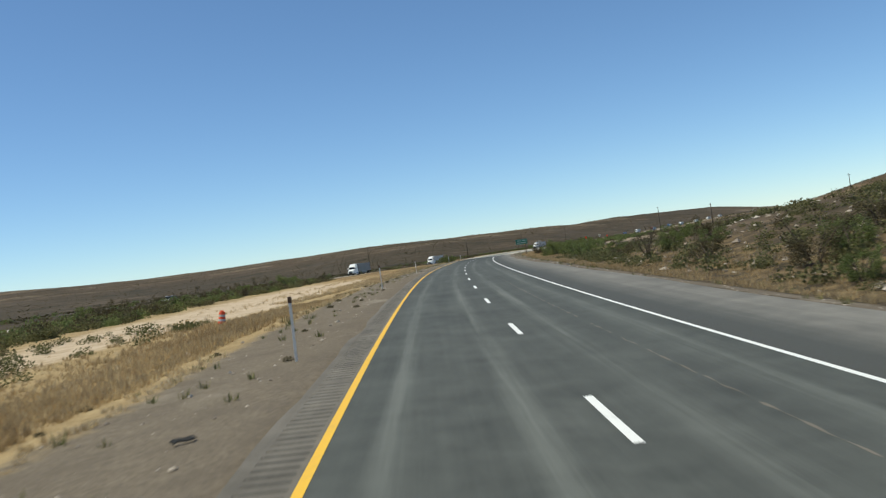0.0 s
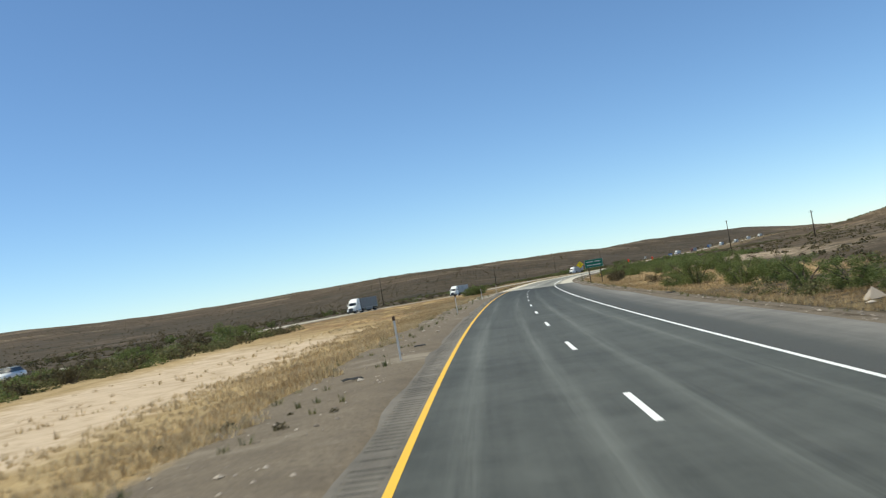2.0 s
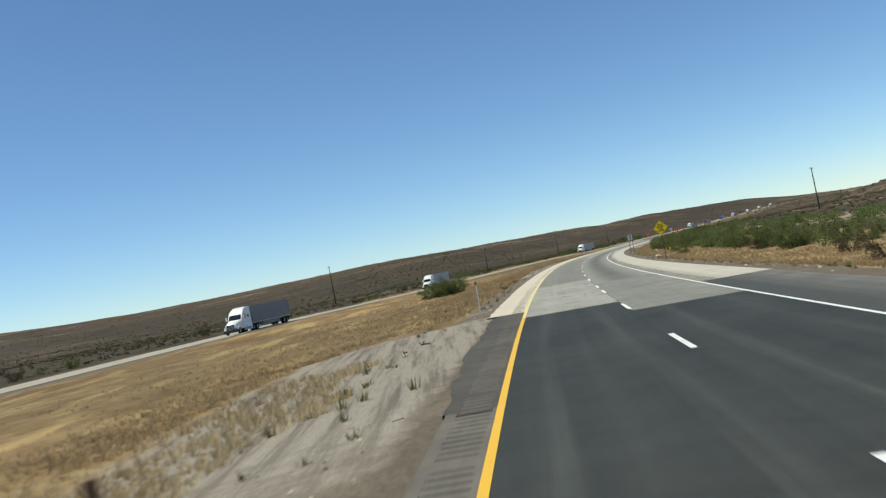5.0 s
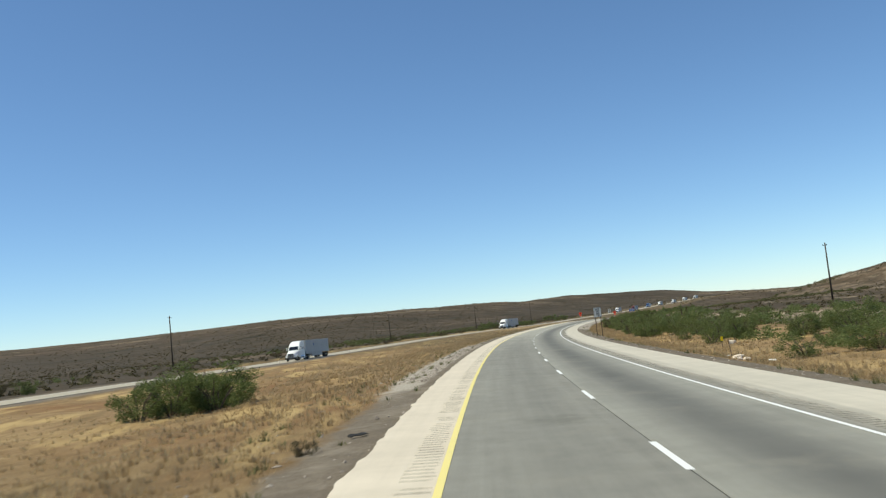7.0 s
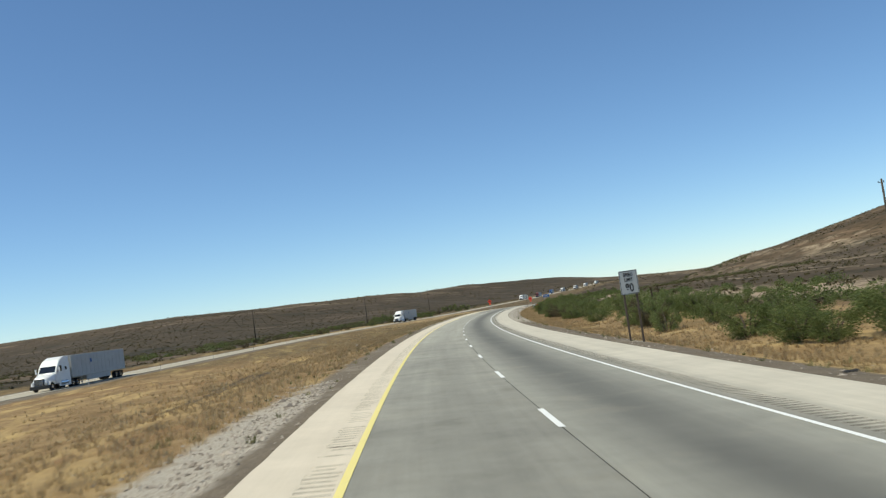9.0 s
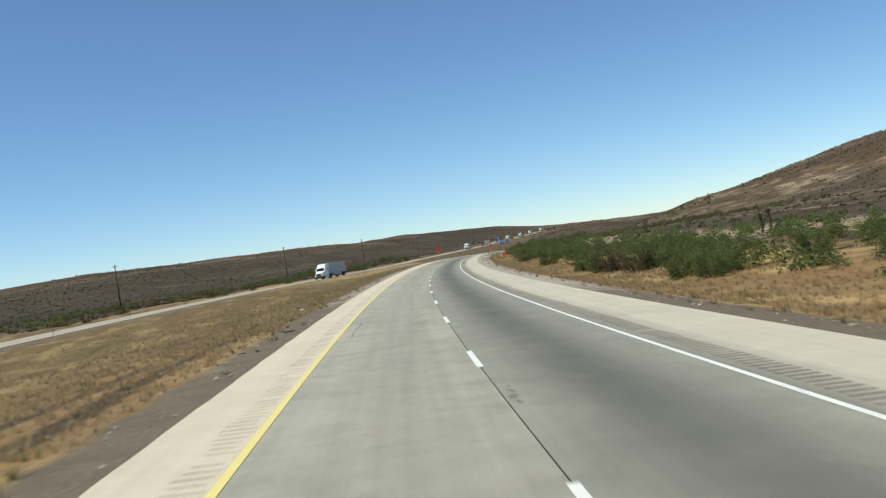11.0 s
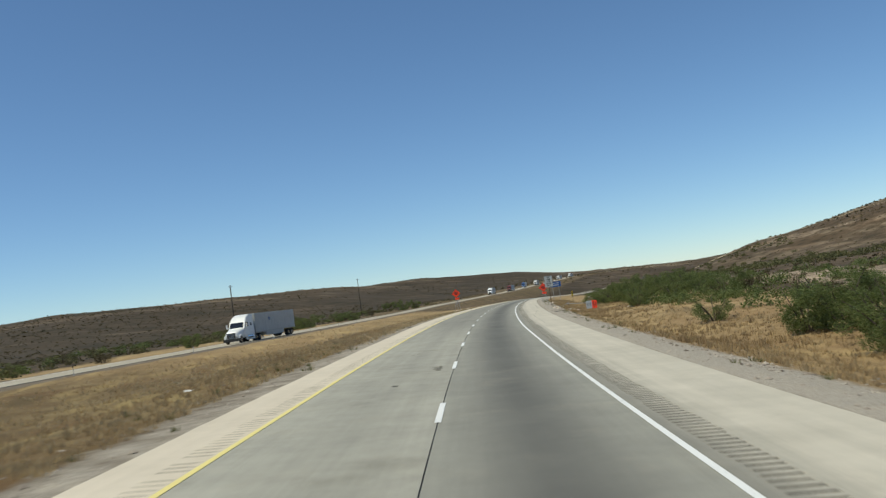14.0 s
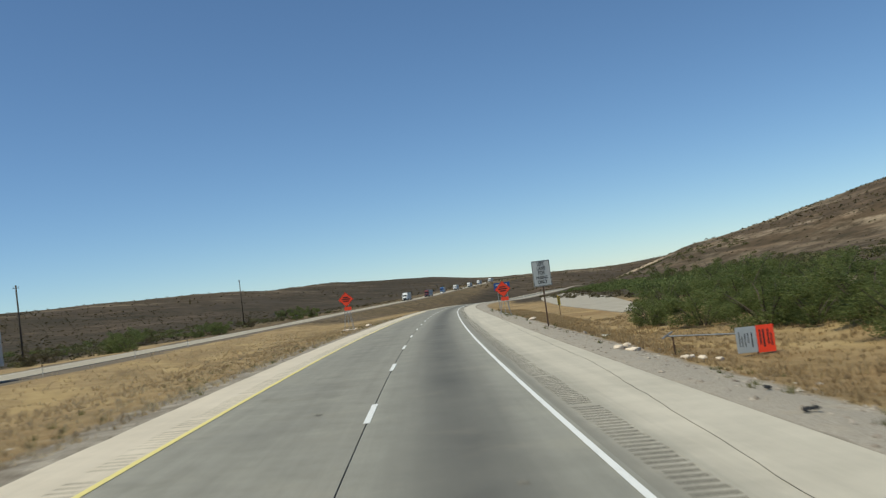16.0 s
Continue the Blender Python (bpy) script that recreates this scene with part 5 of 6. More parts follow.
for x, y, top in ((112.4, 415.6, 13.4), (106.1, 320.8, 9.6), (-30.3, 467.4, 14.1), (28.6, 592.8, 11.9), (82.2, 731.8, 14.9), (141.6, 870.4, 17.5), (166.0, 335.0, 14.0)):
    utility_pole(x, y, low(x, y), top)


def delineator(s, u, tall=1.45, cap=True):
    ob = thing("delineator_post", s, u, "thin white roadside delineator post with a brown cap", "marker post", "delineator posts")
    part("post", box(B(), 0, 0, tall / 2 - 0.15, 0.07, 0.022, tall + 0.3, 0.006), POST_WHITE, ob)
    if cap:
        part("reflector", box(B(), 0, -0.004, tall - 0.07, 0.10, 0.034, 0.16, 0.006), POST_BROWN, ob)
    ob.matrix_basis = ob.matrix_basis @ Matrix.Rotation(random.uniform(-0.04, 0.04), 4, 'Y')
    return ob


for s, u, tall in ((-20, -5.7, 1.5), (18.5, -5.6, 1.6), (60.4, -6.25, 1.7), (97.5, -5.6, 1.55), (136.7, -5.75, 1.5), (177, -5.75, 1.5), (218.5, -6.4, 1.6)):
    delineator(s, u, tall)
for s in np.arange(400, 700, 22.0):
    delineator(float(s), float(opp_u(s)) + 7.0, 0.9)


def post_pair(ob, xs, tall, material, w=0.09):
    for x in xs:
        part("post", box(B(), x, 0.03, tall / 2 - 0.3, w, w * 0.7, tall + 0.6, 0.008), material, ob)


def panel(ob, x, z, w, h, material, label, round_=0.06, name="sign_panel", y=-0.03):
    bm = B()
    pts = []
    for cx, cz, a0 in ((w / 2 - round_, h / 2 - round_, 0), (-w / 2 + round_, h / 2 - round_, 90), (-w / 2 + round_, -h / 2 + round_, 180), (w / 2 - round_, -h / 2 + round_, 270)):
        for k in range(4):
            a = radians(a0 + 30 * k)
            pts.append((x + cx + round_ * math.cos(a), z + cz + round_ * math.sin(a)))
    prism(bm, pts, y - 0.006, y + 0.006)
    bmesh.ops.recalc_face_normals(bm, faces=bm.faces)
    return part(name, bm, material, ob, label)


def frame_bars(ob, x, z, w, h, t, material, y=-0.039, inset=0.035):
    w, h = w - 2 * inset, h - 2 * inset
    for bx, bz, bw, bh in ((0, h / 2, w, t), (0, -h / 2, w, t), (w / 2, 0, t, h), (-w / 2, 0, t, h)):
        part("border", box(B(), x + bx, y, z + bz, bw, 0.004, bh), material, ob)


def road_plane_rel(s, u):
    """How far the road's middle lies above the ground at (s, u)."""
    return float(grade_z(s) - ground_z(s, u))


# green guide sign
g = thing("guide_sign", 193, 9.5, "green highway guide sign with white lettering on two posts", "road sign")
zc = 2.32 + road_plane_rel(193, 9.5)
post_pair(g, (-0.8, 0.8), zc + 0.2, WOOD_POST, 0.11)
panel(g, 0, zc, 2.55, 1.15, SIGN_GREEN, "green sign panel")
frame_bars(g, 0, zc, 2.55, 1.15, 0.022, SIGN_WHITE)
bars(g, [(-0.55, zc + 0.24, 0.95, 0.12), (0.55, zc + 0.24, 0.8, 0.12), (-0.65, zc - 0.22, 0.7, 0.12), (0.4, zc - 0.22, 1.15, 0.12)], -0.04, SIGN_WHITE)


def diamond(ob, z, side, material, label, y=-0.03, border=SIGN_BLACK):
    d = side / math.sqrt(2)
    prism_pts = [(d * math.cos(a), z + d * math.sin(a)) for a in (0, math.pi / 2, math.pi, 1.5 * math.pi)]
    bm = prism(B(), prism_pts, y - 0.006, y + 0.006)
    bmesh.ops.recalc_face_normals(bm, faces=bm.faces)
    p = part("sign_panel", bm, material, ob, label)
    if border:
        e = d * 0.94
        for i in range(4):
            a0, a1 = i * math.pi / 2, (i + 1) * math.pi / 2
            A, C = Vector((e * math.cos(a0), 0, e * math.sin(a0))), Vector((e * math.cos(a1), 0, e * math.sin(a1)))
            bm = box(B(), 0, 0, 0, (C - A).length, 0.004, 0.025)
            bar = part("border", bm, border, ob)
            m, v = (A + C) / 2, C - A
            bar.matrix_basis = Matrix.Translation((m.x, y - 0.009, z + m.z)) @ Matrix.Rotation(-math.atan2(v.z, v.x), 4, 'Y')
    return p


w = thing("warning_sign", 266, 8.8, "yellow diamond warning sign with black lettering on one post", "road sign")
zc = 2.74 + road_plane_rel(266, 8.8)
part("post", box(B(), 0, 0.02, zc / 2 - 0.2, 0.08, 0.05, zc + 0.9, 0.006), RUST, w)
diamond(w, zc, 1.14, SIGN_YELLOW, "yellow diamond panel")
for body, size, z in (("BRIDGE", 0.17, 0.26), ("MAY ICE IN", 0.17, 0.055), ("COLD", 0.17, -0.15), ("WEATHER", 0.155, -0.345)):
    words(w, body, size, 0, zc + z - 0.02, -0.04, SIGN_BLACK)

l_ = thing("speed_limit_sign", 360, 8.5, "white rectangular speed limit sign on two posts", "road sign")
zc = 2.52 + road_plane_rel(360, 8.5)
post_pair(l_, (-0.34, 0.34), zc + 0.25, WOOD_POST, 0.10)
panel(l_, 0, zc, 0.98, 1.26, SIGN_WHITE, "white sign panel with black lettering")
frame_bars(l_, 0, zc, 0.98, 1.26, 0.022, SIGN_BLACK)
for body, size, z in (("SPEED", 0.21, 0.31), ("LIMIT", 0.21, 0.05), ("80", 0.49, -0.49)):
    words(l_, body, size, 0, zc + z, -0.04, SIGN_BLACK)

k_ = thing("lane_use_sign", 624, 8.6, "white rectangular lane sign with black lettering on a post", "road sign")
zc = 2.85 + road_plane_rel(624, 8.6)
post_pair(k_, (0.0,), zc + 0.3, RUST, 0.09)
panel(k_, 0, zc, 1.15, 1.62, SIGN_WHITE, "white sign panel with black lettering")
frame_bars(k_, 0, zc, 1.15, 1.62, 0.025, SIGN_BLACK)
for i, body in enumerate(("LEFT", "LANE", "FOR", "PASSING", "ONLY")):
    words(k_, body, 0.25 if body != "PASSING" else 0.215, 0, zc + 0.50 - 0.285 * i, -0.04, SIGN_BLACK)


def work_sign(s, u, dz, label):
    ob = thing("work_zone_sign", s, u, label, "road sign", "work zone signs")
    zc = dz + road_plane_rel(s, u)
    for x in (-0.28, 0.28):
        part("leg", tube(B(), (x * 1.9, 0.25, 0), (x * 0.5, 0.03, zc), 0.022, 0.022, 6), STEEL, ob)
        part("leg", tube(B(), (x * 1.9, -0.35, 0), (x * 0.5, 0.03, zc * 0.6), 0.022, 0.022, 6), STEEL, ob)
    part("mast", tube(B(), (0, 0.02, 0.2), (0, 0.02, zc + 0.3), 0.025, 0.025, 6), STEEL, ob)
    diamond(ob, zc, 1.15, SIGN_ORANGE, "bright orange diamond panel", -0.01)
    panel(ob, 0.1, zc - 0.98, 0.75, 0.36, SIGN_ORANGE, "bright orange plate", 0.03, "supplementary_plate", -0.01)
    bars(ob, [(0, zc + 0.22, 0.62, 0.11), (0, zc + 0.02, 0.86, 0.11), (0, zc - 0.18, 0.6, 0.11)], -0.022, SIGN_BLACK)
    return ob


work_sign(657, 8.2, 2.25, "orange diamond work sign on a stand at the outer verge")
work_sign(662, -8.1, 3.3, "orange diamond work sign on a stand in the median")

# blue service sign far ahead
b_ = thing("service_sign", 720, 11.5, "blue highway service sign on two posts", "road sign")
zc = 3.0 + road_plane_rel(720, 11.5)
post_pair(b_, (-0.8, 0.8), zc + 0.2, STEEL, 0.1)
panel(b_, 0, zc, 2.7, 1.3, SIGN_BLUE, "blue sign panel")
bars(b_, [(-0.6, zc + 0.3, 0.9, 0.2), (0.55, zc + 0.3, 0.8, 0.2), (0, zc - 0.2, 1.6, 0.2)], -0.04, SIGN_WHITE)

# striped object marker by the side road
o_ = thing("object_marker", 652, 13.0, "yellow and black striped object marker on a post", "road sign")
part("post", box(B(), 0, 0.02, 0.6, 0.06, 0.04, 1.6, 0.005), RUST, o_)
panel(o_, 0, 1.45, 0.26, 0.85, SIGN_YELLOW, "yellow marker panel", 0.03)
for i in range(4):
    bm = box(B(), 0, 0, 0, 0.33, 0.004, 0.12)
    st = part("stripe", bm, SIGN_BLACK, o_)
    st.matrix_basis = Matrix.Translation((0, -0.04, 1.15 + i * 0.2)) @ Matrix.Rotation(radians(-35), 4, 'Y') @ Matrix.Diagonal((0.85, 1, 1, 1))

m_ = thing("object_marker", 307.8, 13.0, "small yellow marker plate on a short post", "road sign")
part("post", box(B(), 0, 0.02, 0.35, 0.04, 0.03, 1.0, 0.005), RUST, m_)
panel(m_, 0, 0.72, 0.17, 0.3, SIGN_YELLOW, "yellow marker plate", 0.03)

# sign lying on its side in the grass
f_ = thing("fallen_sign", 598, 12.3, "toppled work sign with orange and grey panels lying on edge", "road sign", turn=-0.28)
panel(f_, 0.30, 0.56, 0.56, 0.92, SIGN_ORANGE, "bright orange panel with black writing", 0.02)
panel(f_, -0.32, 0.57, 0.66, 0.88, SIGN_BACK, "grey-white panel with dark writing", 0.02)
bars(f_, [(0.13, 0.62, 0.05, 0.5), (0.24, 0.58, 0.06, 0.6), (0.38, 0.62, 0.05, 0.52), (0.48, 0.52, 0.04, 0.42)], -0.04, SIGN_BLACK)
bars(f_, [(-0.54, 0.60, 0.03, 0.5), (-0.46, 0.52, 0.03, 0.36), (-0.36, 0.56, 0.03, 0.46), (-0.26, 0.62, 0.03, 0.34), (-0.14, 0.55, 0.04, 0.5)], -0.04, SIGN_BLACK)
part("post", tube(B(), (-3.0, 0.02, 0.98), (0.6, 0.02, 0.72), 0.03, 0.03, 8), STEEL, f_)
part("post", tube(B(), (-2.7, 0.05, -0.1), (-2.7, 0.05, 1.0), 0.03, 0.03, 8), RUST, f_)
part("post", tube(B(), (0.0, 0.06, -0.1), (0.0, 0.06, 0.9), 0.03, 0.03, 8), RUST, f_)
part("foot", tube(B(), (-3.05, -0.2, 0.92), (-2.7, 0.2, 1.10), 0.03, 0.03, 6), STEEL, f_)


def sandbag(s, u, turn, k=1.0, dz=0.0):
    ob = tagged(new("sandbag"), "slumped pale sandbag lying on the verge", "sandbag", "sandbags")
    bm = B()
    bmesh.ops.create_uvsphere(bm, u_segments=14, v_segments=9, radius=1.0)
    r = random.Random(int(s * 100 + u * 10))
    ph = r.uniform(0, 6)
    for v in bm.verts:
        c = v.co
        e = 1 + 0.16 * math.sin(5 * c.x + ph) + 0.13 * math.sin(7 * c.y + 2 * ph) + 0.10 * math.sin(11 * c.z + 9 * c.x + ph)
        c.x = math.copysign(abs(c.x) ** 0.7, c.x) * 0.36 * k * e
        c.y = math.copysign(abs(c.y) ** 0.75, c.y) * 0.22 * k * e
        c.z = max(c.z, -0.55) * 0.13 * k * e
    me = bpy.data.meshes.new("sandbag")
    bm.to_mesh(me)
    bm.free()
    me.materials.append(BAG)
    me.polygons.foreach_set("use_smooth", [True] * len(me.polygons))
    ob.data = None
    bag = new("bag", me)
    bag.parent = ob
    tie = part("tied_neck", tube(B(), (0.33 * k, 0, 0.0), (0.47 * k, 0.03, 0.02), 0.05 * k, 0.085 * k, 7), BAG, ob)
    ob.matrix_basis = Matrix.Translation(spot(s, u, 0.06 * k + dz)) @ Matrix.Rotation(turn, 4, 'Z')
    return ob


for s, u, t, k, dz in ((600.5, 8.2, 0.4, 0.8, 0), (600.1, 8.6, 1.9, 0.7, 0), (600.6, 8.5, 0.9, 0.65, 0.13), (597, 9.6, 0.2, 0.7, 0), (597.3, 10.2, 1.1, 0.6, 0), (596.8, 10.6, 0.5, 0.55, 0),
                       (640, 9.2, 0.5, 1.0, 0), (641, 9.5, 1.5, 0.8, 0), (665, -8.6, 0.3, 1, 0), (665.5, -9.1, 1.2, 1, 0), (664.4, -7.7, 2.2, 0.9, 0), (674, -7.2, 0.9, 1.3, 0),
                       (290.6, 9.7, 0.3, 0.75, 0), (291.4, 10.0, 1.4, 0.7, 0), (290.2, 10.1, 2.4, 0.75, 0), (292.4, 10.2, 0.7, 0.65, 0), (290.9, 9.9, 0.1, 0.65, 0.12), (289.6, 9.6, 1.0, 0.7, 0)):
    sandbag(s, u, t, k, dz)



def litter(s, u, size, seed):
    """A crumpled scrap of plastic sheet."""
    r = random.Random(seed)
    bm = B()
    g = [[bm.verts.new(((i - 2) * 0.25 * size + r.uniform(-0.05, 0.05), (j - 1.5) * 0.2 * size + r.uniform(-0.04, 0.04), r.uniform(0.01, 0.14) * size)) for i in range(5)] for j in range(4)]
    for j in range(3):
        for i in range(4):
            bm.faces.new((g[j][i], g[j][i + 1], g[j + 1][i + 1], g[j + 1][i]))
    me = bpy.data.meshes.new("litter")
    bm.to_mesh(me)
    bm.free()
    me.materials.append(POST_WHITE)
    ob = tagged(new("litter", me), "crumpled white plastic scrap lying in dry grass", "litter", "roadside litter")
    ob.modifiers.new("thick", 'SOLIDIFY').thickness = 0.006
    ob.matrix_basis = Matrix.Translation(spot(s, u, 0.04)) @ Matrix.Rotation(r.uniform(0, 6), 4, 'Z')


for i, (s, u, k) in enumerate(((585, 15, 0.9), (611.9, 9.9, 0.7), (296, 10.6, 0.6), (289.0, 11.0, 0.8), (570, -9.5, 0.5), (528, -10, 0.5), (441, -8.2, 0.45), (36, -13, 0.5), (133, -7.4, 0.35))):
    litter(s, u, k, i)

# torn cloth on a stake beside the heap of bags
c_ = thing("marker_flag", 292.4, 9.95, "pale torn flag on a bent wooden stake", "flag")
part("stake", tube(B(), (0, 0, -0.2), (-0.12, 0, 1.0), 0.022, 0.018, 6), WOOD_POST, c_)
bm = B()
rows = [[bm.verts.new((-0.12 + 0.42 * i / 5, 0.06 * math.sin(i * 1.4), 0.99 - (0.26 - 0.03 * i) * j / 3 - 0.012 * i)) for i in range(6)] for j in range(4)]
for j in range(3):
    for i in range(5):
        bm.faces.new((rows[j][i], rows[j + 1][i], rows[j + 1][i + 1], rows[j][i + 1]))
cloth = part("cloth", bm, BAG, c_, smooth_faces=True)
cloth.modifiers.new("thick", 'SOLIDIFY').thickness = 0.01


def barrel(s, u):
    ob = thing("traffic_barrel", s, u, "orange and white striped traffic barrel tilted on sand", "traffic barrel")
    z = 0.0
    for i, (h, m) in enumerate(((0.26, BARREL_ORANGE), (0.16, SIGN_WHITE), (0.16, BARREL_ORANGE), (0.16, SIGN_WHITE), (0.20, BARREL_ORANGE))):
        r0 = 0.29 - 0.018 * i
        part("band", tube(B(), (0, 0, z), (0, 0, z + h), r0, r0 - 0.012, 20), m, ob, smooth_faces=False)
        z += h
    part("base", tube(B(), (0, 0, -0.02), (0, 0, 0.07), 0.40, 0.36, 20), RUBBER, ob)
    part("handle", box(B(), 0, 0, z + 0.05, 0.24, 0.05, 0.10, 0.015), BARREL_ORANGE, ob)
    ob.matrix_basis = ob.matrix_basis @ Matrix.Rotation(0.14, 4, 'Y') @ Matrix.Scale(0.85, 4)


barrel(51, -15.6)


# fragments of tyre on the shoulders
def tyre_scrap(s, u, turn, k0=1.0):
    bm = B()
    n = 9
    ring = []
    for i in range(n):
        a = i / (n - 1)
        k = k0 * 0.62
        x, z = (a - 0.5) * 0.8 * k, 0.01 + 0.05 * k * math.sin(a * math.pi) * (0.6 + 0.4 * math.sin(a * 9))
        ring.append([bm.verts.new((x, y * k + 0.04 * math.sin(7 * a), z + dz)) for y, dz in ((-0.10, 0), (0.10, 0.03), (0.10, 0.05), (-0.10, 0.02))])
    for i in range(n - 1):
        for j in range(4):
            bm.faces.new((ring[i][j], ring[i][(j + 1) % 4], ring[i + 1][(j + 1) % 4], ring[i + 1][j]))
    bmesh.ops.recalc_face_normals(bm, faces=bm.faces)
    me = bpy.data.meshes.new("tyre_fragment")
    bm.to_mesh(me)
    bm.free()
    me.materials.append(RUBBER)
    ob = tagged(new("tyre_fragment", me), "curled black strip of tyre tread on the verge", "tyre scrap", "tyre fragments")
    ob.matrix_basis = Matrix.Translation(spot(s, u, 0.02)) @ Matrix.Rotation(turn, 4, 'Z')


for s, u, t, k in ((9.5, -5.9, 0.8, 0.8), (93, -6.6, 0.4, 1.3), (103, -5.4, 0.3, 1.0), (203, -7.2, 0.3, 0.7), (64, -9.4, 0.5, 0.9), (121, 8.3, 0.1, 1.2), (66, 8.2, 0.2, 1.3), (264, -6.0, 0.7, 1.1), (420, -6.0, 0.5, 1.0), (583, 7.6, 0.3, 0.9), (587, 8.4, 0.9, 0.8), (571, -5.7, 0.4, 0.8), (470, 8.2, 0.1, 0.7), (335, 8.0, 0.2, 1.0), (573.5, 8.9, 0.2, 0.7)):
    tyre_scrap(s, u, t, k)


# ---- vehicles ----
def wheel(parent, x, y, r, width, side):
    hub = new("wheel")
    hub.parent = parent
    hub.matrix_basis = Matrix.Translation((x, y, r))
    bm = B()
    prof = [(r * 0.56, -0.5), (r * 0.9, -0.5), (r, -0.36), (r, 0.36), (r * 0.9, 0.5), (r * 0.56, 0.5)]
    n = 18
    rings = [[bm.verts.new((w * width, q * math.cos(math.tau * i / n), q * math.sin(math.tau * i / n))) for q, w in prof] for i in range(n)]
    for i in range(n):
        a, b = rings[i], rings[(i + 1) % n]
        for j in range(len(prof)):
            k = (j + 1) % len(prof)
            bm.faces.new((a[j], a[k], b[k], b[j]))
    bmesh.ops.recalc_face_normals(bm, faces=bm.faces)
    part("tyre", bm, RUBBER, hub)
    bm = B()
    tube(bm, (side * width * 0.22, 0, 0), (side * width * 0.42, 0, 0), r * 0.57, r * 0.50, 16)
    tube(bm, (side * width * 0.42, 0, 0), (side * width * 0.62, 0, 0), r * 0.22, r * 0.18, 10)
    part("rim", bm, CHROME, hub)
    return hub


def semi_truck(label, paint=WHITE_COAT, box_paint=TRAILER_WHITE, logo=True):
    """A tractor with a box trailer. Its front is at y = 0 and looks to -y; x to its own left is positive."""
    ob = tagged(new("semi_truck"), label, "truck", "trucks on the highway")
    # bonnet, sloping forwards, with round shoulders
    bm = B()
    secs = [(0.15, 0.80, 1.55, 0.86), (0.7, 0.72, 1.78, 1.02), (1.5, 0.70, 2.02, 1.12), (2.2, 0.70, 2.14, 1.18)]
    prev = None
    for y, z0, z1, hw in secs:
        ring = [bm.verts.new((x, y, z)) for x, z in ((-hw, z0), (-hw, z1 - 0.30), (-hw * 0.82, z1 - 0.05), (-hw * 0.4, z1), (hw * 0.4, z1), (hw * 0.82, z1 - 0.05), (hw, z1 - 0.30), (hw, z0))]
        if prev:
            for i in range(8):
                bm.faces.new((prev[i], prev[(i + 1) % 8], ring[(i + 1) % 8], ring[i]))
        else:
            bm.faces.new(ring)
        prev = ring
    bm.faces.new(prev[::-1])
    bmesh.ops.recalc_face_normals(bm, faces=bm.faces)
    part("bonnet", bm, paint, ob, "sloping bonnet", True)
    # cab and sleeper with the roof fairing, as one side outline pulled across and narrowed at the roof
    out = [(2.05, 0.75), (2.05, 2.05), (2.62, 2.98), (3.3, 3.62), (4.4, 3.98), (5.6, 4.02), (5.75, 3.9), (5.75, 0.75)]
    bm = B()
    L = [bm.verts.new((-(1.22 if z < 3.2 else 1.10), y, z)) for y, z in out]
    R = [bm.verts.new(((1.22 if z < 3.2 else 1.10), y, z)) for y, z in out]
    bm.faces.new(L)
    bm.faces.new(R[::-1])
    for i in range(len(out)):
        j = (i + 1) % len(out)
        bm.faces.new((L[j], L[i], R[i], R[j]))
    bmesh.ops.recalc_face_normals(bm, faces=bm.faces)
    bmesh.ops.bevel(bm, geom=[e for e in bm.edges], offset=0.07, segments=2, affect='EDGES')
    part("cab", bm, paint, ob, "tall sleeper cab with a roof fairing")
    bm = B()
    q = [(-1.06, 2.16, 2.14), (1.06, 2.16, 2.14), (0.98, 2.60, 2.90), (-0.98, 2.60, 2.90)]
    o = [bm.verts.new((x, y - 0.05, z + 0.02)) for x, y, z in q] + [bm.verts.new((x, y + 0.05, z)) for x, y, z in q]
    for f in ((0, 1, 2, 3), (7, 6, 5, 4), (0, 4, 5, 1), (1, 5, 6, 2), (2, 6, 7, 3), (3, 7, 4, 0)):
        bm.faces.new([o[i] for i in f])
    part("windscreen", bm, GLASS, ob, "dark windscreen")
    for sx in (-1, 1):
        part("side_window", prism(B(), [(0, 0), (0.95, 0), (0.95, 0.72), (0.42, 0.72)], -0.012, 0.012), GLASS, ob).matrix_basis = Matrix.Translation((sx * 1.225, 2.55, 2.18)) @ Matrix.Rotation(math.pi / 2, 4, 'Z')
        part("sleeper_window", box(B(), sx * 1.225, 4.6, 2.5, 0.02, 0.4, 0.42, 0.008), GLASS, ob)
        m = new("mirror")
        m.parent = ob
        part("mirror_arm", tube(B(), (sx * 1.2, 2.5, 2.2), (sx * 1.5, 2.35, 2.3), 0.02, 0.02, 6), BLACK_PLASTIC, m)
        part("mirror_housing", box(B(), sx * 1.52, 2.35, 2.45, 0.16, 0.12, 0.62, 0.03), paint, m)
        part("headlight", box(B(), sx * 0.80, 0.20, 1.12, 0.30, 0.22, 0.26, 0.05), LAMP_GLASS, ob, "clear headlight")
        part("fender", prism(B(), [(0.35, 0.75), (0.45, 1.12), (0.95, 1.25), (1.55, 1.14), (1.72, 0.7), (1.6, 0.7), (1.45, 1.0), (0.95, 1.12), (0.55, 1.0), (0.48, 0.75)], 0, 0.34), paint, ob).matrix_basis = Matrix.Translation((sx * 1.05 + 0.17, 0, 0)) @ Matrix.Rotation(math.pi / 2, 4, 'Z')
        part("fuel_tank", tube(B(), (sx * 1.0, 3.0, 0.75), (sx * 1.0, 4.9, 0.75), 0.32, 0.32, 14), CHROME, ob)
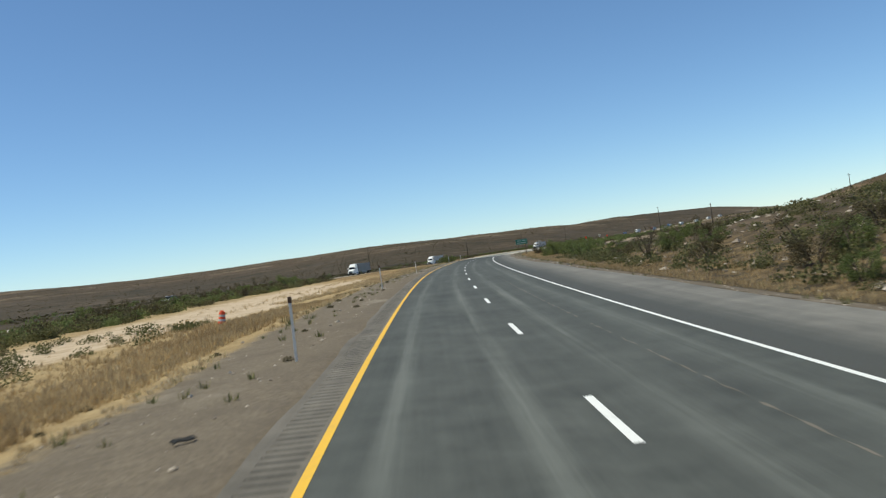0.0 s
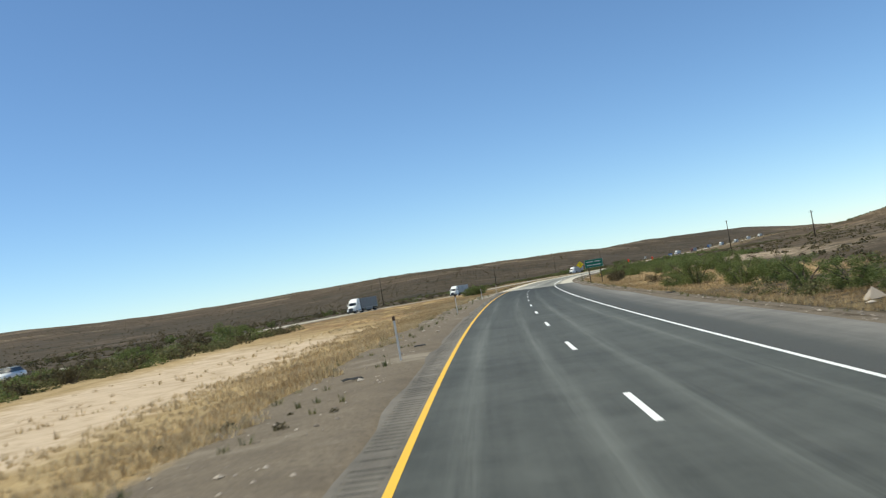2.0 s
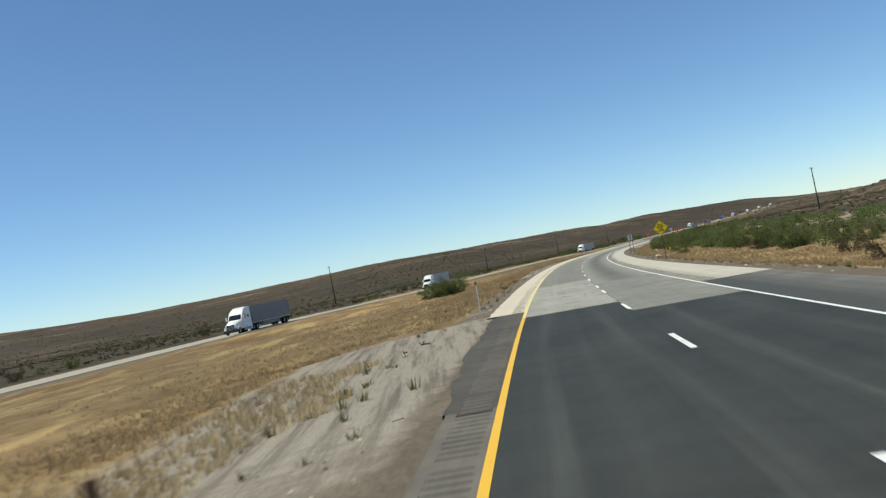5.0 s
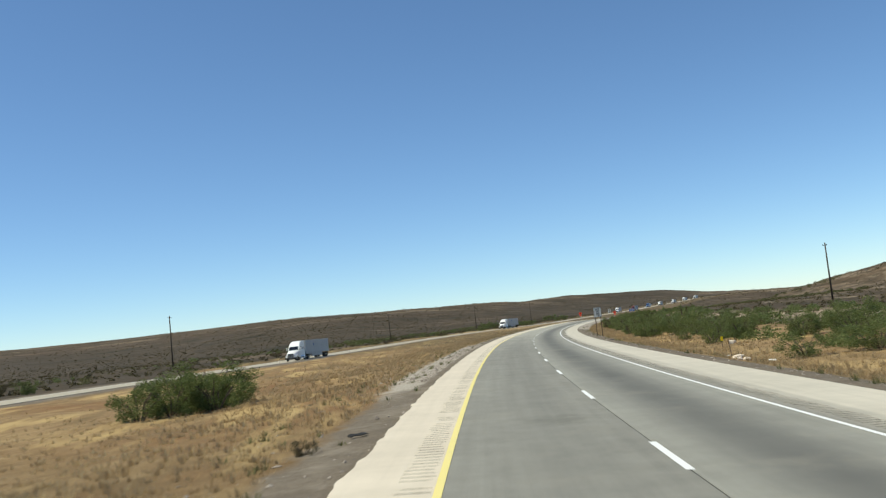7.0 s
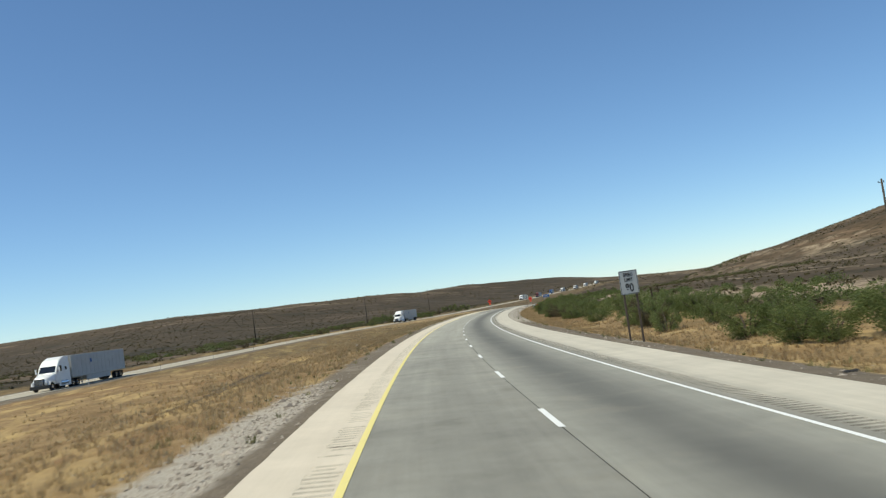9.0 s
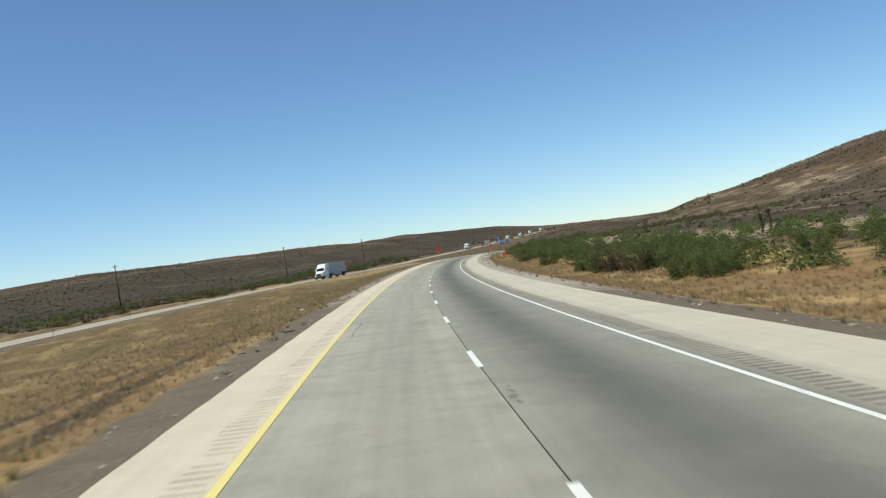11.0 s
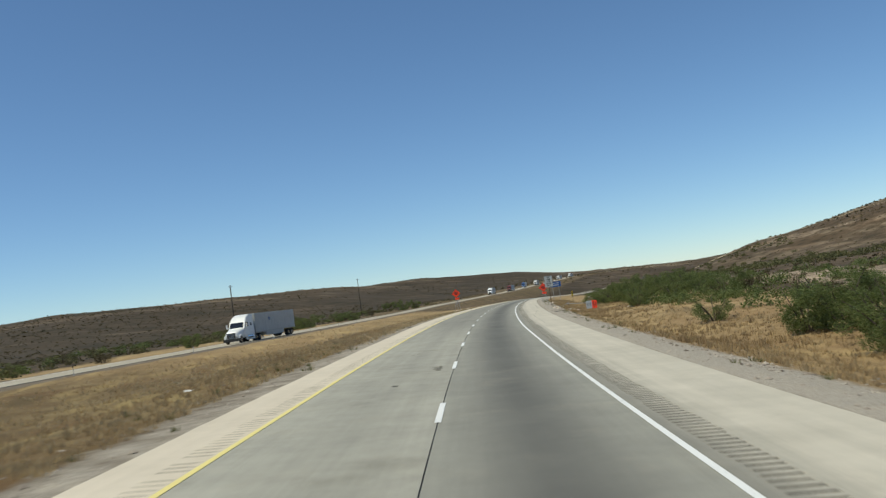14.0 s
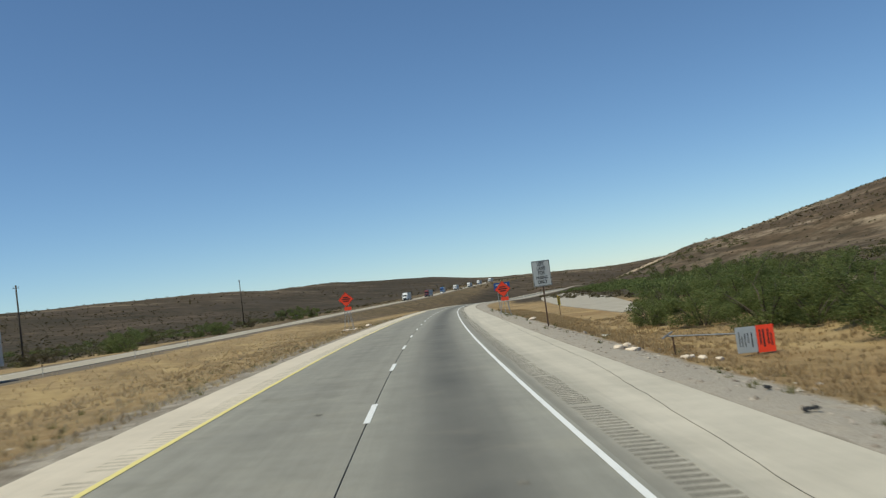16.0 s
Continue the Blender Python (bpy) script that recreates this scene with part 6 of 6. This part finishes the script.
        part("side_skirt", box(B(), sx * 1.19, 4.2, 0.72, 0.05, 3.0, 0.75, 0.02), paint, ob)
    bm = box(B(), 0, 0.12, 1.12, 1.26, 0.14, 0.84, 0.05)
    part("grille_frame", bm, BLACK_PLASTIC, ob, "dark grille")
    for i in range(6):
        part("grille_bar", box(B(), 0, 0.045, 0.80 + 0.12 * i, 1.06, 0.04, 0.03, 0.008), CHROME, ob)
    part("bumper", box(B(), 0, 0.10, 0.52, 2.38, 0.40, 0.40, 0.08), BLACK_PLASTIC, ob, "dark front bumper")
    part("chassis", box(B(), 0, 4.7, 0.85, 0.9, 7.4, 0.28, 0.02), BLACK_PLASTIC, ob)
    for x in (-1.02, 1.02):
        wheel(ob, x, 1.05, 0.51, 0.30, math.copysign(1, x))
        for y in (6.2, 7.5, 19.2, 20.5):
            wheel(ob, x * 0.94, y, 0.51, 0.58, math.copysign(1, x))
    # trailer
    t = new("trailer")
    t.parent = ob
    part("box_body", box(B(), 0, 14.1, 2.62, 2.58, 16.1, 2.80, 0.05), box_paint, t, "white box trailer body")
    for k in range(14):
        for x in (-1.295, 1.295):
            part("panel_rib", box(B(), x, 6.5 + 1.17 * k, 2.62, 0.014, 0.05, 2.68), box_paint, t)
    part("lower_rail", box(B(), 0, 14.1, 1.20, 2.62, 16.12, 0.14, 0.02), STEEL, t)
    for x in (-1.22, 1.22):
        part("trailer_skirt", box(B(), x, 13.6, 0.82, 0.04, 7.2, 0.62, 0.012), box_paint, t)
        part("landing_leg", box(B(), x * 0.75, 9.2, 0.68, 0.12, 0.14, 0.95, 0.01), STEEL, t)
        part("mud_flap", box(B(), x * 0.78, 21.3, 0.62, 0.55, 0.02, 0.70), RUBBER, t)
    if logo:
        for x in (-1.305, 1.305):
            part("logo", box(B(), x, 11.5, 3.0, 0.006, 0.55, 0.5, 0.002), SIGN_BLUE, t, "plain coloured mark")
            part("logo", box(B(), x, 12.9, 3.0, 0.006, 1.7, 0.26, 0.002), SIGN_BACK, t)
    return ob


def on_opposite(ob, s, lane):
    u = float(opp_u(s)) + lane
    x, y = plan(s, u)
    du = float(opp_u(s + 5) - opp_u(s - 5)) / 10
    ob.matrix_basis = Matrix.Translation((float(x), float(y), float(opp_z(s)) + 0.005)) @ Matrix.Rotation(facing(s) - math.atan(du), 4, 'Z')
    return ob


on_opposite(semi_truck("white semi truck with a dark grey box trailer, oncoming", WHITE_COAT, TRAILER_GREY, False), 301, 1.9)
first = on_opposite(semi_truck("white semi truck with a white box trailer, oncoming"), 420, 1.9)
for s, lane in ((618, 1.9), (1010, -1.9), (1330, 1.9)):
    on_opposite(copy_thing(first, Matrix()), s, lane)
red = on_opposite(semi_truck("dark red semi truck with a grey trailer, oncoming", DARK_RED, SIGN_BACK, False), 1075, 1.9)
blue = on_opposite(semi_truck("blue semi truck with a pale trailer, far ahead", BLUE_COAT, TRAILER_WHITE, False), 1180, -1.9)
for s, lane in ((1240, 1.9), (1420, -1.9), (1480, 1.9)):
    on_opposite(copy_thing(first, Matrix()), s, lane)


def car(s, lane, label):
    ob = tagged(new("car"), label, "car", "cars on the highway")
    bm = B()
    secs = [(0.0, 0.45, 0.78, 0.80), (0.5, 0.30, 0.88, 0.90), (1.3, 0.28, 1.00, 0.92), (3.6, 0.28, 1.05, 0.92), (4.4, 0.32, 0.98, 0.90), (4.6, 0.45, 0.9, 0.8)]
    prev = None
    for y, z0, z1, hw in secs:
        ring = [bm.verts.new((x, y, z)) for x, z in ((-hw * 0.9, z0), (-hw, (z0 + z1) / 2), (-hw * 0.86, z1), (hw * 0.86, z1), (hw, (z0 + z1) / 2), (hw * 0.9, z0))]
        if prev:
            for i in range(6):
                bm.faces.new((prev[i], prev[(i + 1) % 6], ring[(i + 1) % 6], ring[i]))
        else:
            bm.faces.new(ring)
        prev = ring
    bm.faces.new(prev[::-1])
    bmesh.ops.recalc_face_normals(bm, faces=bm.faces)
    part("body", bm, WHITE_COAT, ob, smooth_faces=True)
    part("cabin", box(B(), 0, 2.75, 1.26, 1.6, 2.7, 0.5, 0.05, (0.82, 0.66)), GLASS, ob)
    part("roof", box(B(), 0, 2.75, 1.525, 1.30, 1.75, 0.05, 0.02), WHITE_COAT, ob)
    for x in (-0.8, 0.8):
        part("headlight", box(B(), x * 0.85, 0.12, 0.68, 0.32, 0.18, 0.14, 0.04), LAMP_GLASS, ob)
        for y in (0.95, 3.6):
            wheel(ob, x, y, 0.33, 0.22, math.copysign(1, x))
    return on_opposite(ob, s, lane)


car(158, 1.9, "white estate car on the oncoming carriageway")
car(1140, 1.9, "white car far along the oncoming carriageway")
